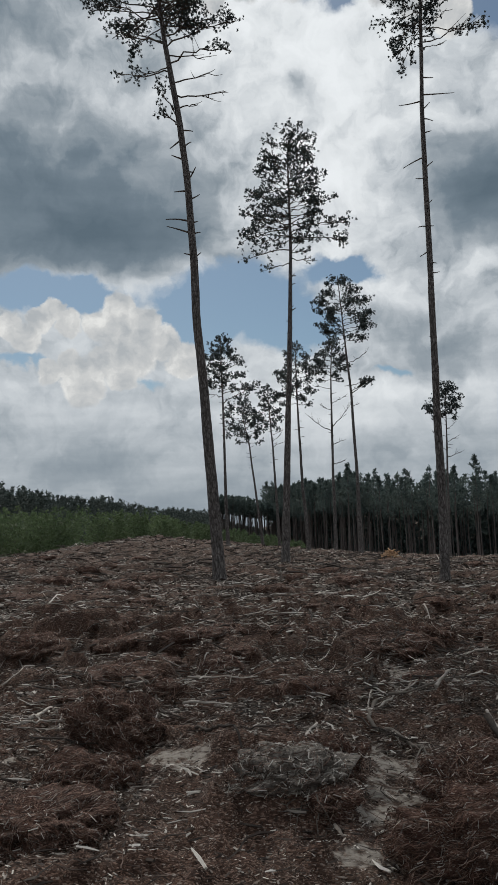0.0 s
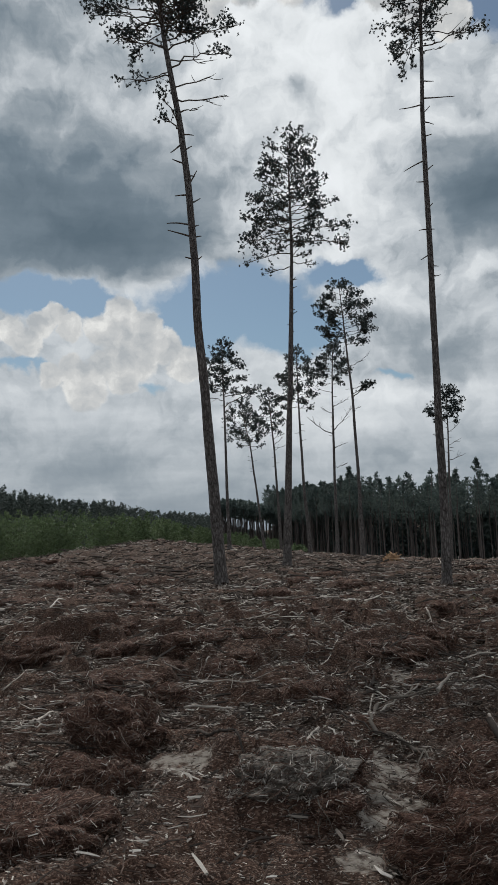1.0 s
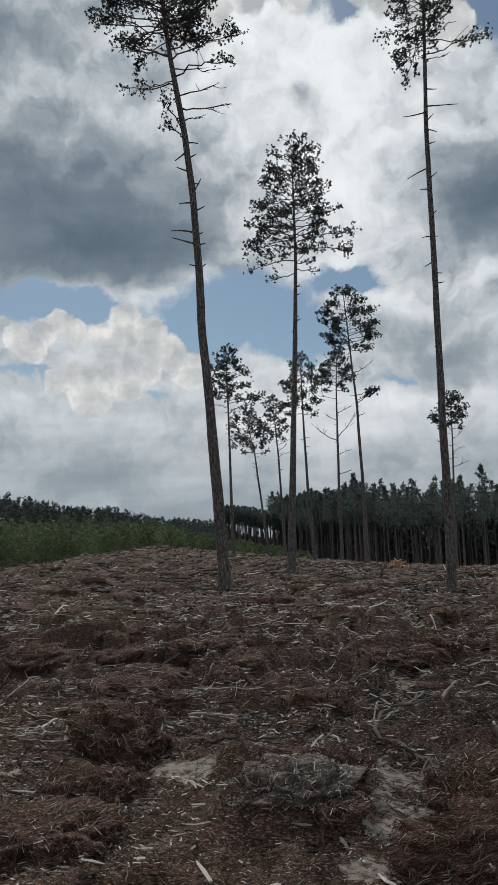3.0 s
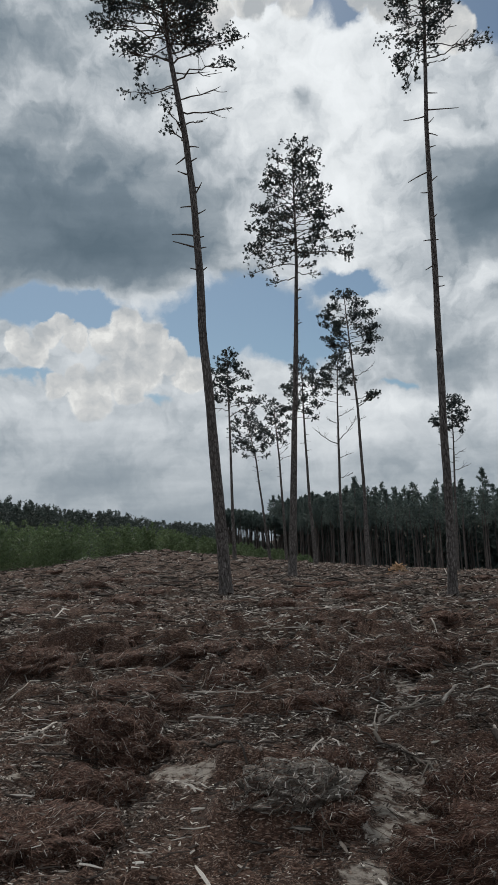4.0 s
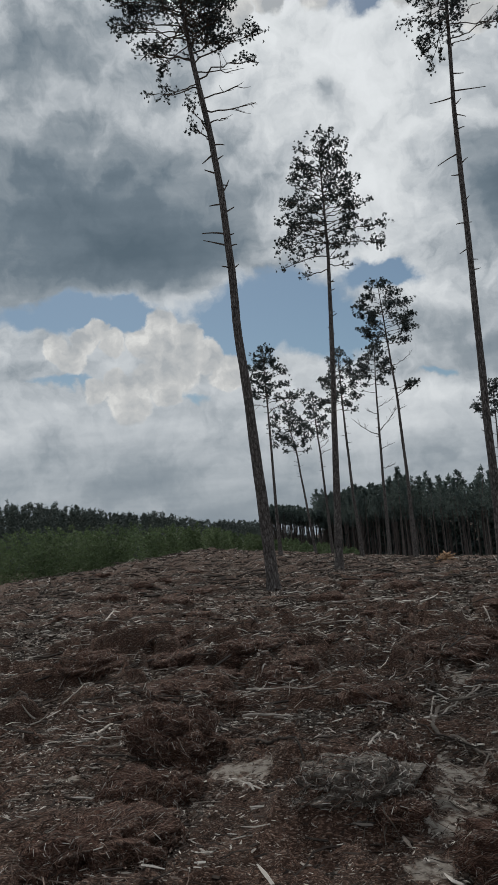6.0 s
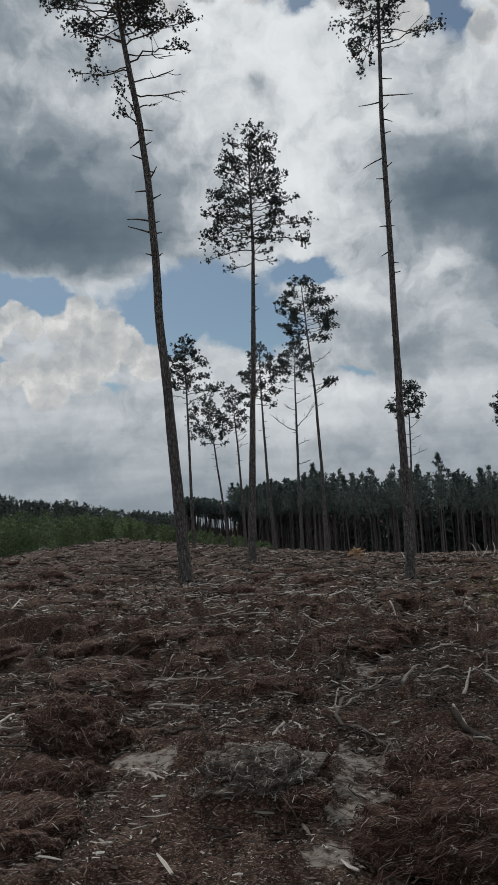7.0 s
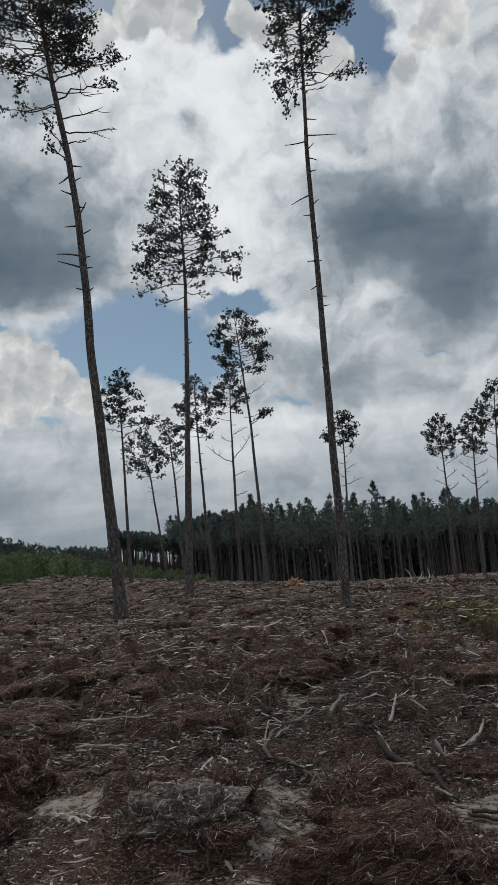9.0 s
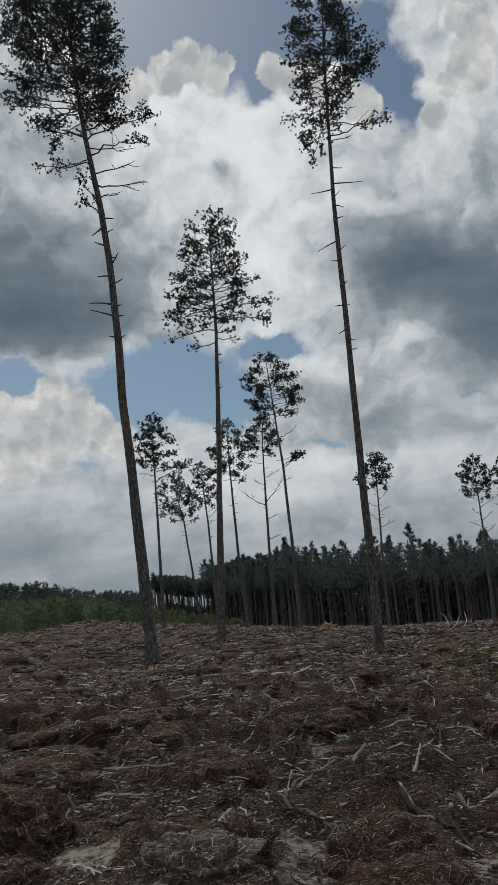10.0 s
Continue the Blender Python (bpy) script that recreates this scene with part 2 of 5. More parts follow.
def flecked(m, scale, stops, share, depth):
    """Scatters shreds of bark, needles and splinters over a soil: long cells that lie in two directions."""
    t = m.node_tree
    b = t.nodes["Principled BSDF"]
    base = b.inputs["Base Color"].links[0].from_socket
    tc = t.nodes.new("ShaderNodeTexCoord")
    warp = t.nodes.new("ShaderNodeTexNoise")
    warp.inputs["Scale"].default_value = 7
    warp.inputs["Detail"].default_value = 2
    t.links.new(tc.outputs["Object"], warp.inputs["Vector"])
    wide = t.nodes.new("ShaderNodeVectorMath")
    wide.operation = "MULTIPLY_ADD"
    t.links.new(warp.outputs["Color"], wide.inputs[0])
    wide.inputs[1].default_value = (0.05, 0.05, 0.05)
    t.links.new(tc.outputs["Object"], wide.inputs[2])
    cells = []
    for turn, long in ((0.5, (0.42, 1, 1)), (2.1, (0.34, 1, 1))):
        mp = t.nodes.new("ShaderNodeMapping")
        mp.inputs["Rotation"].default_value = (0.3, 0.2, turn)
        mp.inputs["Scale"].default_value = long
        t.links.new(wide.outputs[0], mp.inputs[0])
        vo = t.nodes.new("ShaderNodeTexVoronoi")
        vo.inputs["Scale"].default_value = scale
        t.links.new(mp.outputs[0], vo.inputs["Vector"])
        sp = t.nodes.new("ShaderNodeSeparateColor")
        t.links.new(vo.outputs["Color"], sp.inputs[0])
        cells.append((sp.outputs[0], sp.outputs[1], vo.outputs["Distance"]))
    pick = t.nodes.new("ShaderNodeMath")
    pick.operation = "GREATER_THAN"
    t.links.new(cells[0][1], pick.inputs[0])
    pick.inputs[1].default_value = 0.5
    both = []
    for q in (0, 2):
        mx = t.nodes.new("ShaderNodeMix")
        t.links.new(pick.outputs[0], mx.inputs[0])
        t.links.new(cells[0][q], mx.inputs[2])
        t.links.new(cells[1][q], mx.inputs[3])
        both.append(mx.outputs[0])
    rp = t.nodes.new("ShaderNodeValToRGB")
    e = rp.color_ramp.elements
    while len(e) < len(stops):
        e.new(0.5)
    for q, (p, c) in zip(e, stops):
        q.position, q.color = p, (*c, 1)
    t.links.new(both[0], rp.inputs[0])
    mx = t.nodes.new("ShaderNodeMix")
    mx.data_type = "RGBA"
    mx.inputs[0].default_value = share
    t.links.new(base, mx.inputs[6])
    t.links.new(rp.outputs[0], mx.inputs[7])
    t.links.new(mx.outputs[2], b.inputs["Base Color"])
    bp = t.nodes.new("ShaderNodeBump")
    bp.inputs["Strength"].default_value = 1.0
    bp.inputs["Distance"].default_value = depth
    bp.invert = True
    t.links.new(both[1], bp.inputs["Height"])
    if b.inputs["Normal"].links:
        t.links.new(b.inputs["Normal"].links[0].from_socket, bp.inputs["Normal"])
    t.links.new(bp.outputs[0], b.inputs["Normal"])
    return m


def plated(m, scale):
    """Dark cracks between the plates of old bark."""
    t = m.node_tree
    b = t.nodes["Principled BSDF"]
    base = b.inputs["Base Color"].links[0].from_socket
    tc = t.nodes.new("ShaderNodeTexCoord")
    mp = t.nodes.new("ShaderNodeMapping")
    mp.inputs["Scale"].default_value = (1, 1, 0.3)
    t.links.new(tc.outputs["Object"], mp.inputs[0])
    vo = t.nodes.new("ShaderNodeTexVoronoi")
    vo.feature = "DISTANCE_TO_EDGE"
    vo.inputs["Scale"].default_value = scale
    t.links.new(mp.outputs[0], vo.inputs["Vector"])
    rp = t.nodes.new("ShaderNodeValToRGB")
    rp.color_ramp.elements[0].color = (0.5, 0.46, 0.44, 1)
    rp.color_ramp.elements[1].position = 0.22
    rp.color_ramp.elements[1].color = (1.25, 1.22, 1.2, 1)
    t.links.new(vo.outputs["Distance"], rp.inputs[0])
    mx = t.nodes.new("ShaderNodeMix")
    mx.data_type, mx.blend_type = "RGBA", "MULTIPLY"
    mx.inputs[0].default_value = 1
    t.links.new(base, mx.inputs[6])
    t.links.new(rp.outputs[0], mx.inputs[7])
    t.links.new(mx.outputs[2], b.inputs["Base Color"])
    bp = t.nodes.new("ShaderNodeBump")
    bp.inputs["Distance"].default_value = 0.03
    t.links.new(rp.outputs[0], bp.inputs["Height"])
    t.links.new(b.inputs["Normal"].links[0].from_socket, bp.inputs["Normal"])
    t.links.new(bp.outputs[0], b.inputs["Normal"])
    return m


def leafy(m, share):
    """Lets light through thin leaves."""
    t = m.node_tree
    b = t.nodes["Principled BSDF"]
    tr = t.nodes.new("ShaderNodeBsdfTranslucent")
    t.links.new(b.inputs["Base Color"].links[0].from_socket, tr.inputs[0])
    mx = t.nodes.new("ShaderNodeMixShader")
    mx.inputs[0].default_value = share
    t.links.new(b.outputs[0], mx.inputs[1])
    t.links.new(tr.outputs[0], mx.inputs[2])
    t.links.new(mx.outputs[0], t.nodes["Material Output"].inputs[0])
    return m


M_BARK = material("pine_bark", [(0.05, 0.047, 0.047), (0.122, 0.114, 0.112), (0.21, 0.198, 0.193)], 13, 0.9, 1.0, stretch=(1, 1, 0.35), bump_dist=0.05)
plated(M_BARK, 17)
M_BARK_FAR = material("slender_trunk_bark", [(0.0444, 0.0382, 0.0369), (0.0925, 0.0796, 0.0754), (0.148, 0.129, 0.121)], 3, 0.9, 0.3, vary=0.5, per="island", stretch=(1, 1, 0.3))
M_TWIG = material("twig_bark", [(0.05, 0.042, 0.036), (0.11, 0.09, 0.075)], 8, 0.9, 0.2)
# bluish veil of glare over the crowns is put into the needle colour
M_NEEDLE = leafy(material("pine_needles", [(0.045, 0.059, 0.064), (0.062, 0.079, 0.081), (0.09, 0.107, 0.102)], 0.8, 0.6, 0, vary=0.3, per="island"), 0.38)
# lighter and bluer: haze before the wood is put into this colour
M_FOREST = leafy(material("forest_needles", [(0.0621, 0.0864, 0.0856), (0.0864, 0.117, 0.11), (0.119, 0.151, 0.135)], 0.25, 0.7, 0, vary=0.35, per="island"), 0.4)
# distance haze is put into the base colour, paler than the near needles
M_FARWOOD = material("hazed_distant_needles", [(0.07, 0.09, 0.083), (0.092, 0.114, 0.1)], 0.1, 0.8, 0, vary=0.3, per="island")
M_LEAF = leafy(material("sapling_leaves", [(0.0667, 0.101, 0.0517), (0.0943, 0.136, 0.0667), (0.132, 0.175, 0.0897)], 0.25, 0.6, 0, vary=0.35, per="island"), 0.4)
M_GRASS = leafy(material("grass_blades", [(0.11, 0.13, 0.03), (0.2, 0.22, 0.06)], 2, 0.6, 0, vary=0.3, per="island"), 0.4)
M_CHIP = chip_material("grey_wood_chips", [(0.0, (0.0282, 0.0191, 0.0153)), (0.28, (0.088, 0.0705, 0.0595)), (0.5, (0.255, 0.228, 0.202)), (0.76, (0.475, 0.444, 0.404)), (1.0, (0.669, 0.635, 0.586))])
M_PALE = material("weathered_pale_wood", [(0.17, 0.15, 0.13), (0.32, 0.288, 0.255), (0.45, 0.41, 0.37)], 6, 0.8, 0.3, vary=0.2, stretch=(1, 1, 1))
M_DARKWOOD = material("dark_wet_bark", [(0.018, 0.014, 0.012), (0.04, 0.032, 0.027), (0.07, 0.055, 0.046)], 8, 0.85, 0.4)
M_ROOT = material("root_fibres", [(0.035, 0.022, 0.017), (0.11, 0.078, 0.063), (0.23, 0.18, 0.152)], 3, 0.9, 0, vary=0.6, per="island")
M_CLOD = material("peaty_clod_soil", [(0.0247, 0.00986, 0.00683), (0.0779, 0.0334, 0.0233), (0.175, 0.0832, 0.0589)], 9, 0.95, 1.0, fine_scale=60, bump_dist=0.04)
SHREDS = [(0.0, (0.00869, 0.00551, 0.00391)), (0.45, (0.0377, 0.0234, 0.0169)), (0.72, (0.124, 0.0825, 0.0625)), (0.88, (0.276, 0.208, 0.169)), (0.97, (0.347, 0.325, 0.293)), (1.0, (0.531, 0.52, 0.478))]
flecked(M_CLOD, 170, SHREDS, 0.5, 0.005)
M_SHARD = chip_material("bark_flakes", [(0.0, (0.0119, 0.00724, 0.0053)), (0.42, (0.0396, 0.0261, 0.0199)), (0.76, (0.104, 0.0783, 0.0642)), (0.92, (0.237, 0.201, 0.175)), (1.0, (0.494, 0.452, 0.408))])
M_FRINGE = chip_material("root_fringe_fibres", [(0.0, (0.0208, 0.0109, 0.00747)), (0.45, (0.0869, 0.0452, 0.0327)), (0.78, (0.217, 0.125, 0.0929)), (0.94, (0.418, 0.288, 0.232)), (1.0, (0.418, 0.396, 0.363))])
M_CRUST = material("grey_sandy_crust", [(0.05, 0.043, 0.037), (0.17, 0.152, 0.134), (0.32, 0.294, 0.262)], 12, 0.95, 1.0, fine_scale=70, bump_dist=0.03)
flecked(M_CRUST, 60, SHREDS, 0.3, 0.012)
M_ORANGE = material("orange_sawn_wood", [(0.27, 0.16, 0.09), (0.4, 0.26, 0.155), (0.55, 0.42, 0.3)], 3, 0.8, 0.3)
M_STUMP = material("stump_top", [(0.08, 0.068, 0.058), (0.16, 0.14, 0.12)], 10, 0.85, 0.3)


def ground_material():
    m = material("churned_soil", [(0.0156, 0.0091, 0.00658), (0.0567, 0.0335, 0.0242), (0.147, 0.0939, 0.0709)], 3.0, 0.95, 0.9, fine_scale=45, bump_dist=0.03)
    t = m.node_tree
    b = t.nodes["Principled BSDF"]
    flecked(m, 150, SHREDS, 0.55, 0.004)
    chips = b.inputs["Base Color"].links[0].from_socket
    tu = t.nodes.new("ShaderNodeAttribute")
    tu.attribute_name = "turf"
    part_of = t.nodes.new("ShaderNodeMath")
    part_of.operation = "MULTIPLY"
    part_of.inputs[1].default_value = 0.75
    t.links.new(tu.outputs["Fac"], part_of.inputs[0])
    fresh = t.nodes.new("ShaderNodeMix")
    fresh.data_type, fresh.blend_type = "RGBA", "MULTIPLY"
    t.links.new(part_of.outputs[0], fresh.inputs[0])
    t.links.new(chips, fresh.inputs[6])
    fresh.inputs[7].default_value = (0.8, 0.66, 0.61, 1)
    soil = fresh.outputs[2]
    at = t.nodes.new("ShaderNodeAttribute")
    at.attribute_name = "sand"
    sand = t.nodes.new("ShaderNodeValToRGB")
    sand.color_ramp.elements[0].color = (0.125, 0.11, 0.096, 1)
    sand.color_ramp.elements[1].color = (0.34, 0.31, 0.272, 1)
    n = t.nodes.new("ShaderNodeTexNoise")
    n.inputs["Scale"].default_value = 14
    n.inputs["Detail"].default_value = 8
    tc = t.nodes.new("ShaderNodeTexCoord")
    t.links.new(tc.outputs["Object"], n.inputs["Vector"])
    t.links.new(n.outputs[0], sand.inputs[0])
    sharp = t.nodes.new("ShaderNodeMath")
    sharp.operation = "MULTIPLY_ADD"
    t.links.new(n.outputs[0], sharp.inputs[0])
    sharp.inputs[1].default_value = 6.5
    off = t.nodes.new("ShaderNodeMath")
    off.operation = "MULTIPLY_ADD"
    t.links.new(at.outputs["Fac"], off.inputs[0])
    off.inputs[1].default_value = 2.0
    off.inputs[2].default_value = -4.5
    t.links.new(off.outputs[0], sharp.inputs[2])
    sharp.use_clamp = True
    mx = t.nodes.new("ShaderNodeMix")
    mx.data_type = "RGBA"
    t.links.new(sharp.outputs[0], mx.inputs[0])
    t.links.new(soil, mx.inputs[6])
    t.links.new(sand.outputs[0], mx.inputs[7])
    t.links.new(mx.outputs[2], b.inputs["Base Color"])
    return m


M_SOIL = ground_material()
rng = np.random.default_rng(7)


# ---- mesh helpers ----
def mesh_of(name, V, F, mat, smooth=False):
    """A mesh from arrays of vertices and of equal-sided faces."""
    V, F = np.asarray(V, dtype=np.float32).reshape(-1, 3), np.asarray(F, dtype=np.int32)
    me = bpy.data.meshes.new(name)
    k = F.shape[1]
    me.vertices.add(len(V))
    me.vertices.foreach_set("co", V.ravel())
    me.loops.add(F.size)
    me.loops.foreach_set("vertex_index", F.ravel())
    me.polygons.add(len(F))
    me.polygons.foreach_set("loop_start", np.arange(0, F.size, k, dtype=np.int32))
    me.polygons.foreach_set("use_smooth", np.full(len(F), smooth))
    me.update(calc_edges=True)
    me.materials.append(mat)
    return me


def part(name, V, F, mat, parent, label="", smooth=False):
    ob = new(name, mesh_of(name, V, F, mat, smooth))
    ob.parent = parent
    return tagged(ob, label)


def gather(pieces):
    """Joins (V, F) arrays with the same number of corners a face."""
    Vs, Fs, n = [], [], 0
    for V, F in pieces:
        V = np.asarray(V).reshape(-1, 3)
        Vs.append(V)
        Fs.append(np.asarray(F) + n)
        n += len(V)
    return np.concatenate(Vs), np.concatenate(Fs)


def tubes(P, R, sides=5):
    """Many tapered bent rods at once. P: (N, n, 3) axis points, R: (N, n) radii. Quads, closed ends by a narrow tip."""
    P, R = np.asarray(P, float), np.asarray(R, float)
    N, n, _ = P.shape
    d = np.gradient(P, axis=1)
    d /= np.linalg.norm(d, axis=2, keepdims=True) + 1e-9
    ref = np.where(np.abs(d[..., 2:3]) > 0.9, np.array([1.0, 0, 0]), np.array([0, 0, 1.0]))
    u = np.cross(d, ref)
    u /= np.linalg.norm(u, axis=2, keepdims=True) + 1e-9
    v = np.cross(d, u)
    a = np.arange(sides) * 2 * np.pi / sides
    ring = u[:, :, None, :] * np.cos(a)[None, None, :, None] + v[:, :, None, :] * np.sin(a)[None, None, :, None]
    V = P[:, :, None, :] + ring * R[:, :, None, None]
    i = np.arange(n - 1)[:, None] * sides
    j = np.arange(sides)[None, :]
    q = np.stack([i + j, i + (j + 1) % sides, i + sides + (j + 1) % sides, i + sides + j], -1).reshape(-1, 4)
    F = q[None] + (np.arange(N) * n * sides)[:, None, None]
    return V.reshape(-1, 3), F.reshape(-1, 4)


def hash2(ix, iy, seed):
    h = (ix.astype(np.int64) * 374761393 + iy.astype(np.int64) * 668265263 + seed * 1442695041) & 0xFFFFFFFF
    h = ((h ^ (h >> 13)) * 1274126177) & 0xFFFFFFFF
    return ((h ^ (h >> 16)) & 0xFFFF) / 65535.0


def vnoise(x, y, seed=0):
    """Smooth value noise, 0 to 1, on arrays."""
    ix, iy = np.floor(x), np.floor(y)
    fx, fy = x - ix, y - iy
    fx, fy = fx * fx * fx * (fx * (fx * 6 - 15) + 10), fy * fy * fy * (fy * (fy * 6 - 15) + 10)
    a, b = hash2(ix, iy, seed), hash2(ix + 1, iy, seed)
    c, d = hash2(ix, iy + 1, seed), hash2(ix + 1, iy + 1, seed)
    return (a * (1 - fx) + b * fx) * (1 - fy) + (c * (1 - fx) + d * fx) * fy


def step01(a, b, x):
    t = np.clip((x - a) / (b - a), 0, 1)
    return t * t * (3 - 2 * t)


# ---- ground ----
def broad(x, y):
    """The lie of the land: level near by, a low rise ahead on one side, falling behind the brow. A bank is added behind
    the wood to block sky between the trunks.
    """
    side = np.interp(x, [-60, -22, -14, -8, -3, 2, 6, 10, 17, 30, 60], [-0.2, 0.05, 0.33, 1.2, 0.62, 0.0, -0.3, -0.75, -1.3, -1.75, -2.4])
    drop = np.interp(x, [-30, -8, 0, 8, 60], [-0.9, -1.2, -1.6, -3.0, -2.6])
    return side * step01(18, 55, y) + drop * step01(66 - 6 * step01(4, -6, x), 104, y) - 0.06 * step01(1.5, 6, x) + 9 * step01(140, 205, y) * step01(12, 24, x)


# humps of torn turf: x, y, radius, height
HUMPS = [(0.08, 4.78, 0.5, 0.12), (-0.25, 5.2, 0.3, 0.07), (-1.17, 4.95, 0.55, 0.06), (-0.39, 10.38, 0.25, 0.08), (1.36, 7.48, 0.2, 0.08), (1.61, 10.23, 0.4, 0.12),
         (3.45, 8.46, 0.35, 0.08), (1.25, 4.4, 0.5, 0.07), (1.9, 7.0, 0.5, 0.09), (2.7, 8.3, 0.5, 0.09), (6.8, 38.6, 1.3, 0.16), (14.2, 42.1, 1.2, 0.2), (15.4, 43.0, 1.0, 0.2), (5.84, 23.2, 2.6, -0.16)]
TRUNKS = [(-0.95, 25.0), (5.84, 24.0), (1.54, 35.2)]
SAND = [(-0.56, 5.78, 0.24, 0.30), (0.90, 5.75, 0.22, 0.42), (0.80, 5.04, 0.2, 0.3), (0.72, 4.58, 0.18, 0.22), (0.50, 4.05, 0.2, 0.16), (1.46, 8.61, 0.25, 0.6),
        (-1.79, 6.06, 0.14, 0.2), (1.98, 4.67, 0.25, 0.3), (3.42, 12.32, 0.28, 0.34), (2.61, 13.42, 0.3, 0.39), (0.30, 9.64, 0.2, 0.45), (0.13, 4.85, 0.24, 0.16)]


def bent(x, y):
    """Coordinates turned and warped, so that no lump keeps to the axes."""
    u, v = 0.82 * x + 0.57 * y, 0.82 * y - 0.57 * x
    a, b = vnoise(u * 1.1, v * 1.1, 40) - 0.5, vnoise(u * 1.1, v * 1.1, 41) - 0.5
    c, d = vnoise(x * 2.7, y * 2.7, 42) - 0.5, vnoise(x * 2.7, y * 2.7, 43) - 0.5
    return u + 0.6 * a + 0.3 * c, v + 0.6 * b + 0.3 * d


def sand_mask(x, y):
    m = np.zeros_like(x)
    wx, wy = x + 0.26 * (vnoise(x * 5, y * 5, 21) - 0.5), y + 0.3 * (vnoise(x * 5, y * 5, 22) - 0.5)
    wx = wx + 0.14 * (vnoise(x * 13, y * 13, 25) - 0.5)
    for sx, sy, a, b in SAND:
        m = np.maximum(m, np.clip(1.25 - ((wx - sx) / a) ** 2 - ((wy - sy) / b) ** 2, 0, 1))
    return np.maximum(m, 0.45 * step01(0.74, 0.85, vnoise(x * 0.8, y * 0.8, 23)))


def turf_mask(x, y):
    """Where torn turf stands up, bare of chips."""
    wx, wy = bent(x, y)
    a = step01(0.5, 0.62, vnoise(wx * 1.5, wy * 1.9, 2))
    b = step01(0.55, 0.66, vnoise(wx * 3.3, wy * 4.2, 3))
    return np.maximum(a, 0.8 * b) * (1 - 0.6 * step01(25, 45, y)) * (1 - step01(0.1, 0.4, sand_mask(x, y)))


def height(x, y):
    x, y = np.asarray(x, float), np.asarray(y, float)
    wx, wy = bent(x, y)
    z = broad(x, y)
    near = (1 - 0.9 * step01(70, 130, y)) * (1 - 0.75 * step01(0.1, 0.6, sand_mask(x, y)))
    for tx, ty in TRUNKS:
        near = near * (1 - 0.85 * np.exp(-((x - tx) / 1.3) ** 2 - ((y - ty + 1.2) / 2.4) ** 2))
    lumps = step01(0.52, 0.68, vnoise(wx * 1.5, wy * 1.9, 2)) - 0.45
    bits = step01(0.55, 0.68, vnoise(wx * 3.3, wy * 4.2, 3)) - 0.4
    far = step01(6, 14, y)
    z = z + near * (0.22 * (vnoise(wx * 0.55, wy * 0.75, 1) - 0.5) * step01(2, 9, y)
                    + (0.12 + 0.09 * far - 0.04 * step01(16, 30, y)) * (1.5 - 0.8 * step01(11, 20, y)) * (0.35 + 0.65 * step01(5.4, 7.4, y)) * lumps * (0.5 + vnoise(wx * 0.6, wy * 0.6, 7)) * (0.6 + 0.5 * step01(6.5, 10, y))
                    + (0.07 + 0.17 * far) * bits * (1 - 0.82 * step01(10, 22, y))
                    + (1 - step01(22, 36, y)) * (0.085 * (vnoise(wx * 6.5, wy * 6.5, 4) - 0.5))
                    + (1 - step01(12, 24, y)) * 0.06 * (vnoise(wx * 14, wy * 14, 5) - 0.5) + (1 - step01(9, 16, y)) * 0.025 * (vnoise(wx * 30, wy * 30, 6) - 0.5))
    # shallow plough rows across the rise
    row = np.abs(np.sin(np.pi * (0.9 * x - 0.45 * y + 0.6 * vnoise(x * 0.2, y * 0.12, 8)) / 1.5))
    z = z + 0.42 * step01(20, 32, y) * near * (1 - step01(-1, 4, x)) * (row - 0.6)
    for hx, hy, r, h in HUMPS:
        ox, oy = x + 0.3 * (vnoise(x * 1.4, y * 1.4, 44) - 0.5), y + 0.3 * (vnoise(x * 1.4, y * 1.4, 45) - 0.5)
        d2 = ((ox - hx) / r) ** 2 + ((oy - hy) / (r * 0.8)) ** 2
        z = z + h * step01(1.25, 0.65, np.sqrt(d2))
    # wheel rut that runs ahead
    rut = np.exp(-(((x - 0.62 - 0.065 * y) / 0.26) ** 2)) * step01(2, 4, y) * (1 - step01(9, 14, y))
    z = z - 0.07 * rut
    return z


def graded(stops):
    out = []
    for a, b, s0, s1 in stops:
        n = max(2, int(round((b - a) / ((s0 + s1) / 2))))
        w = np.linspace(s0, s1, n)
        out.append(a + np.concatenate([[0], np.cumsum(w)[:-1]]) * (b - a) / w.sum())
    return np.concatenate(out + [[stops[-1][1]]])


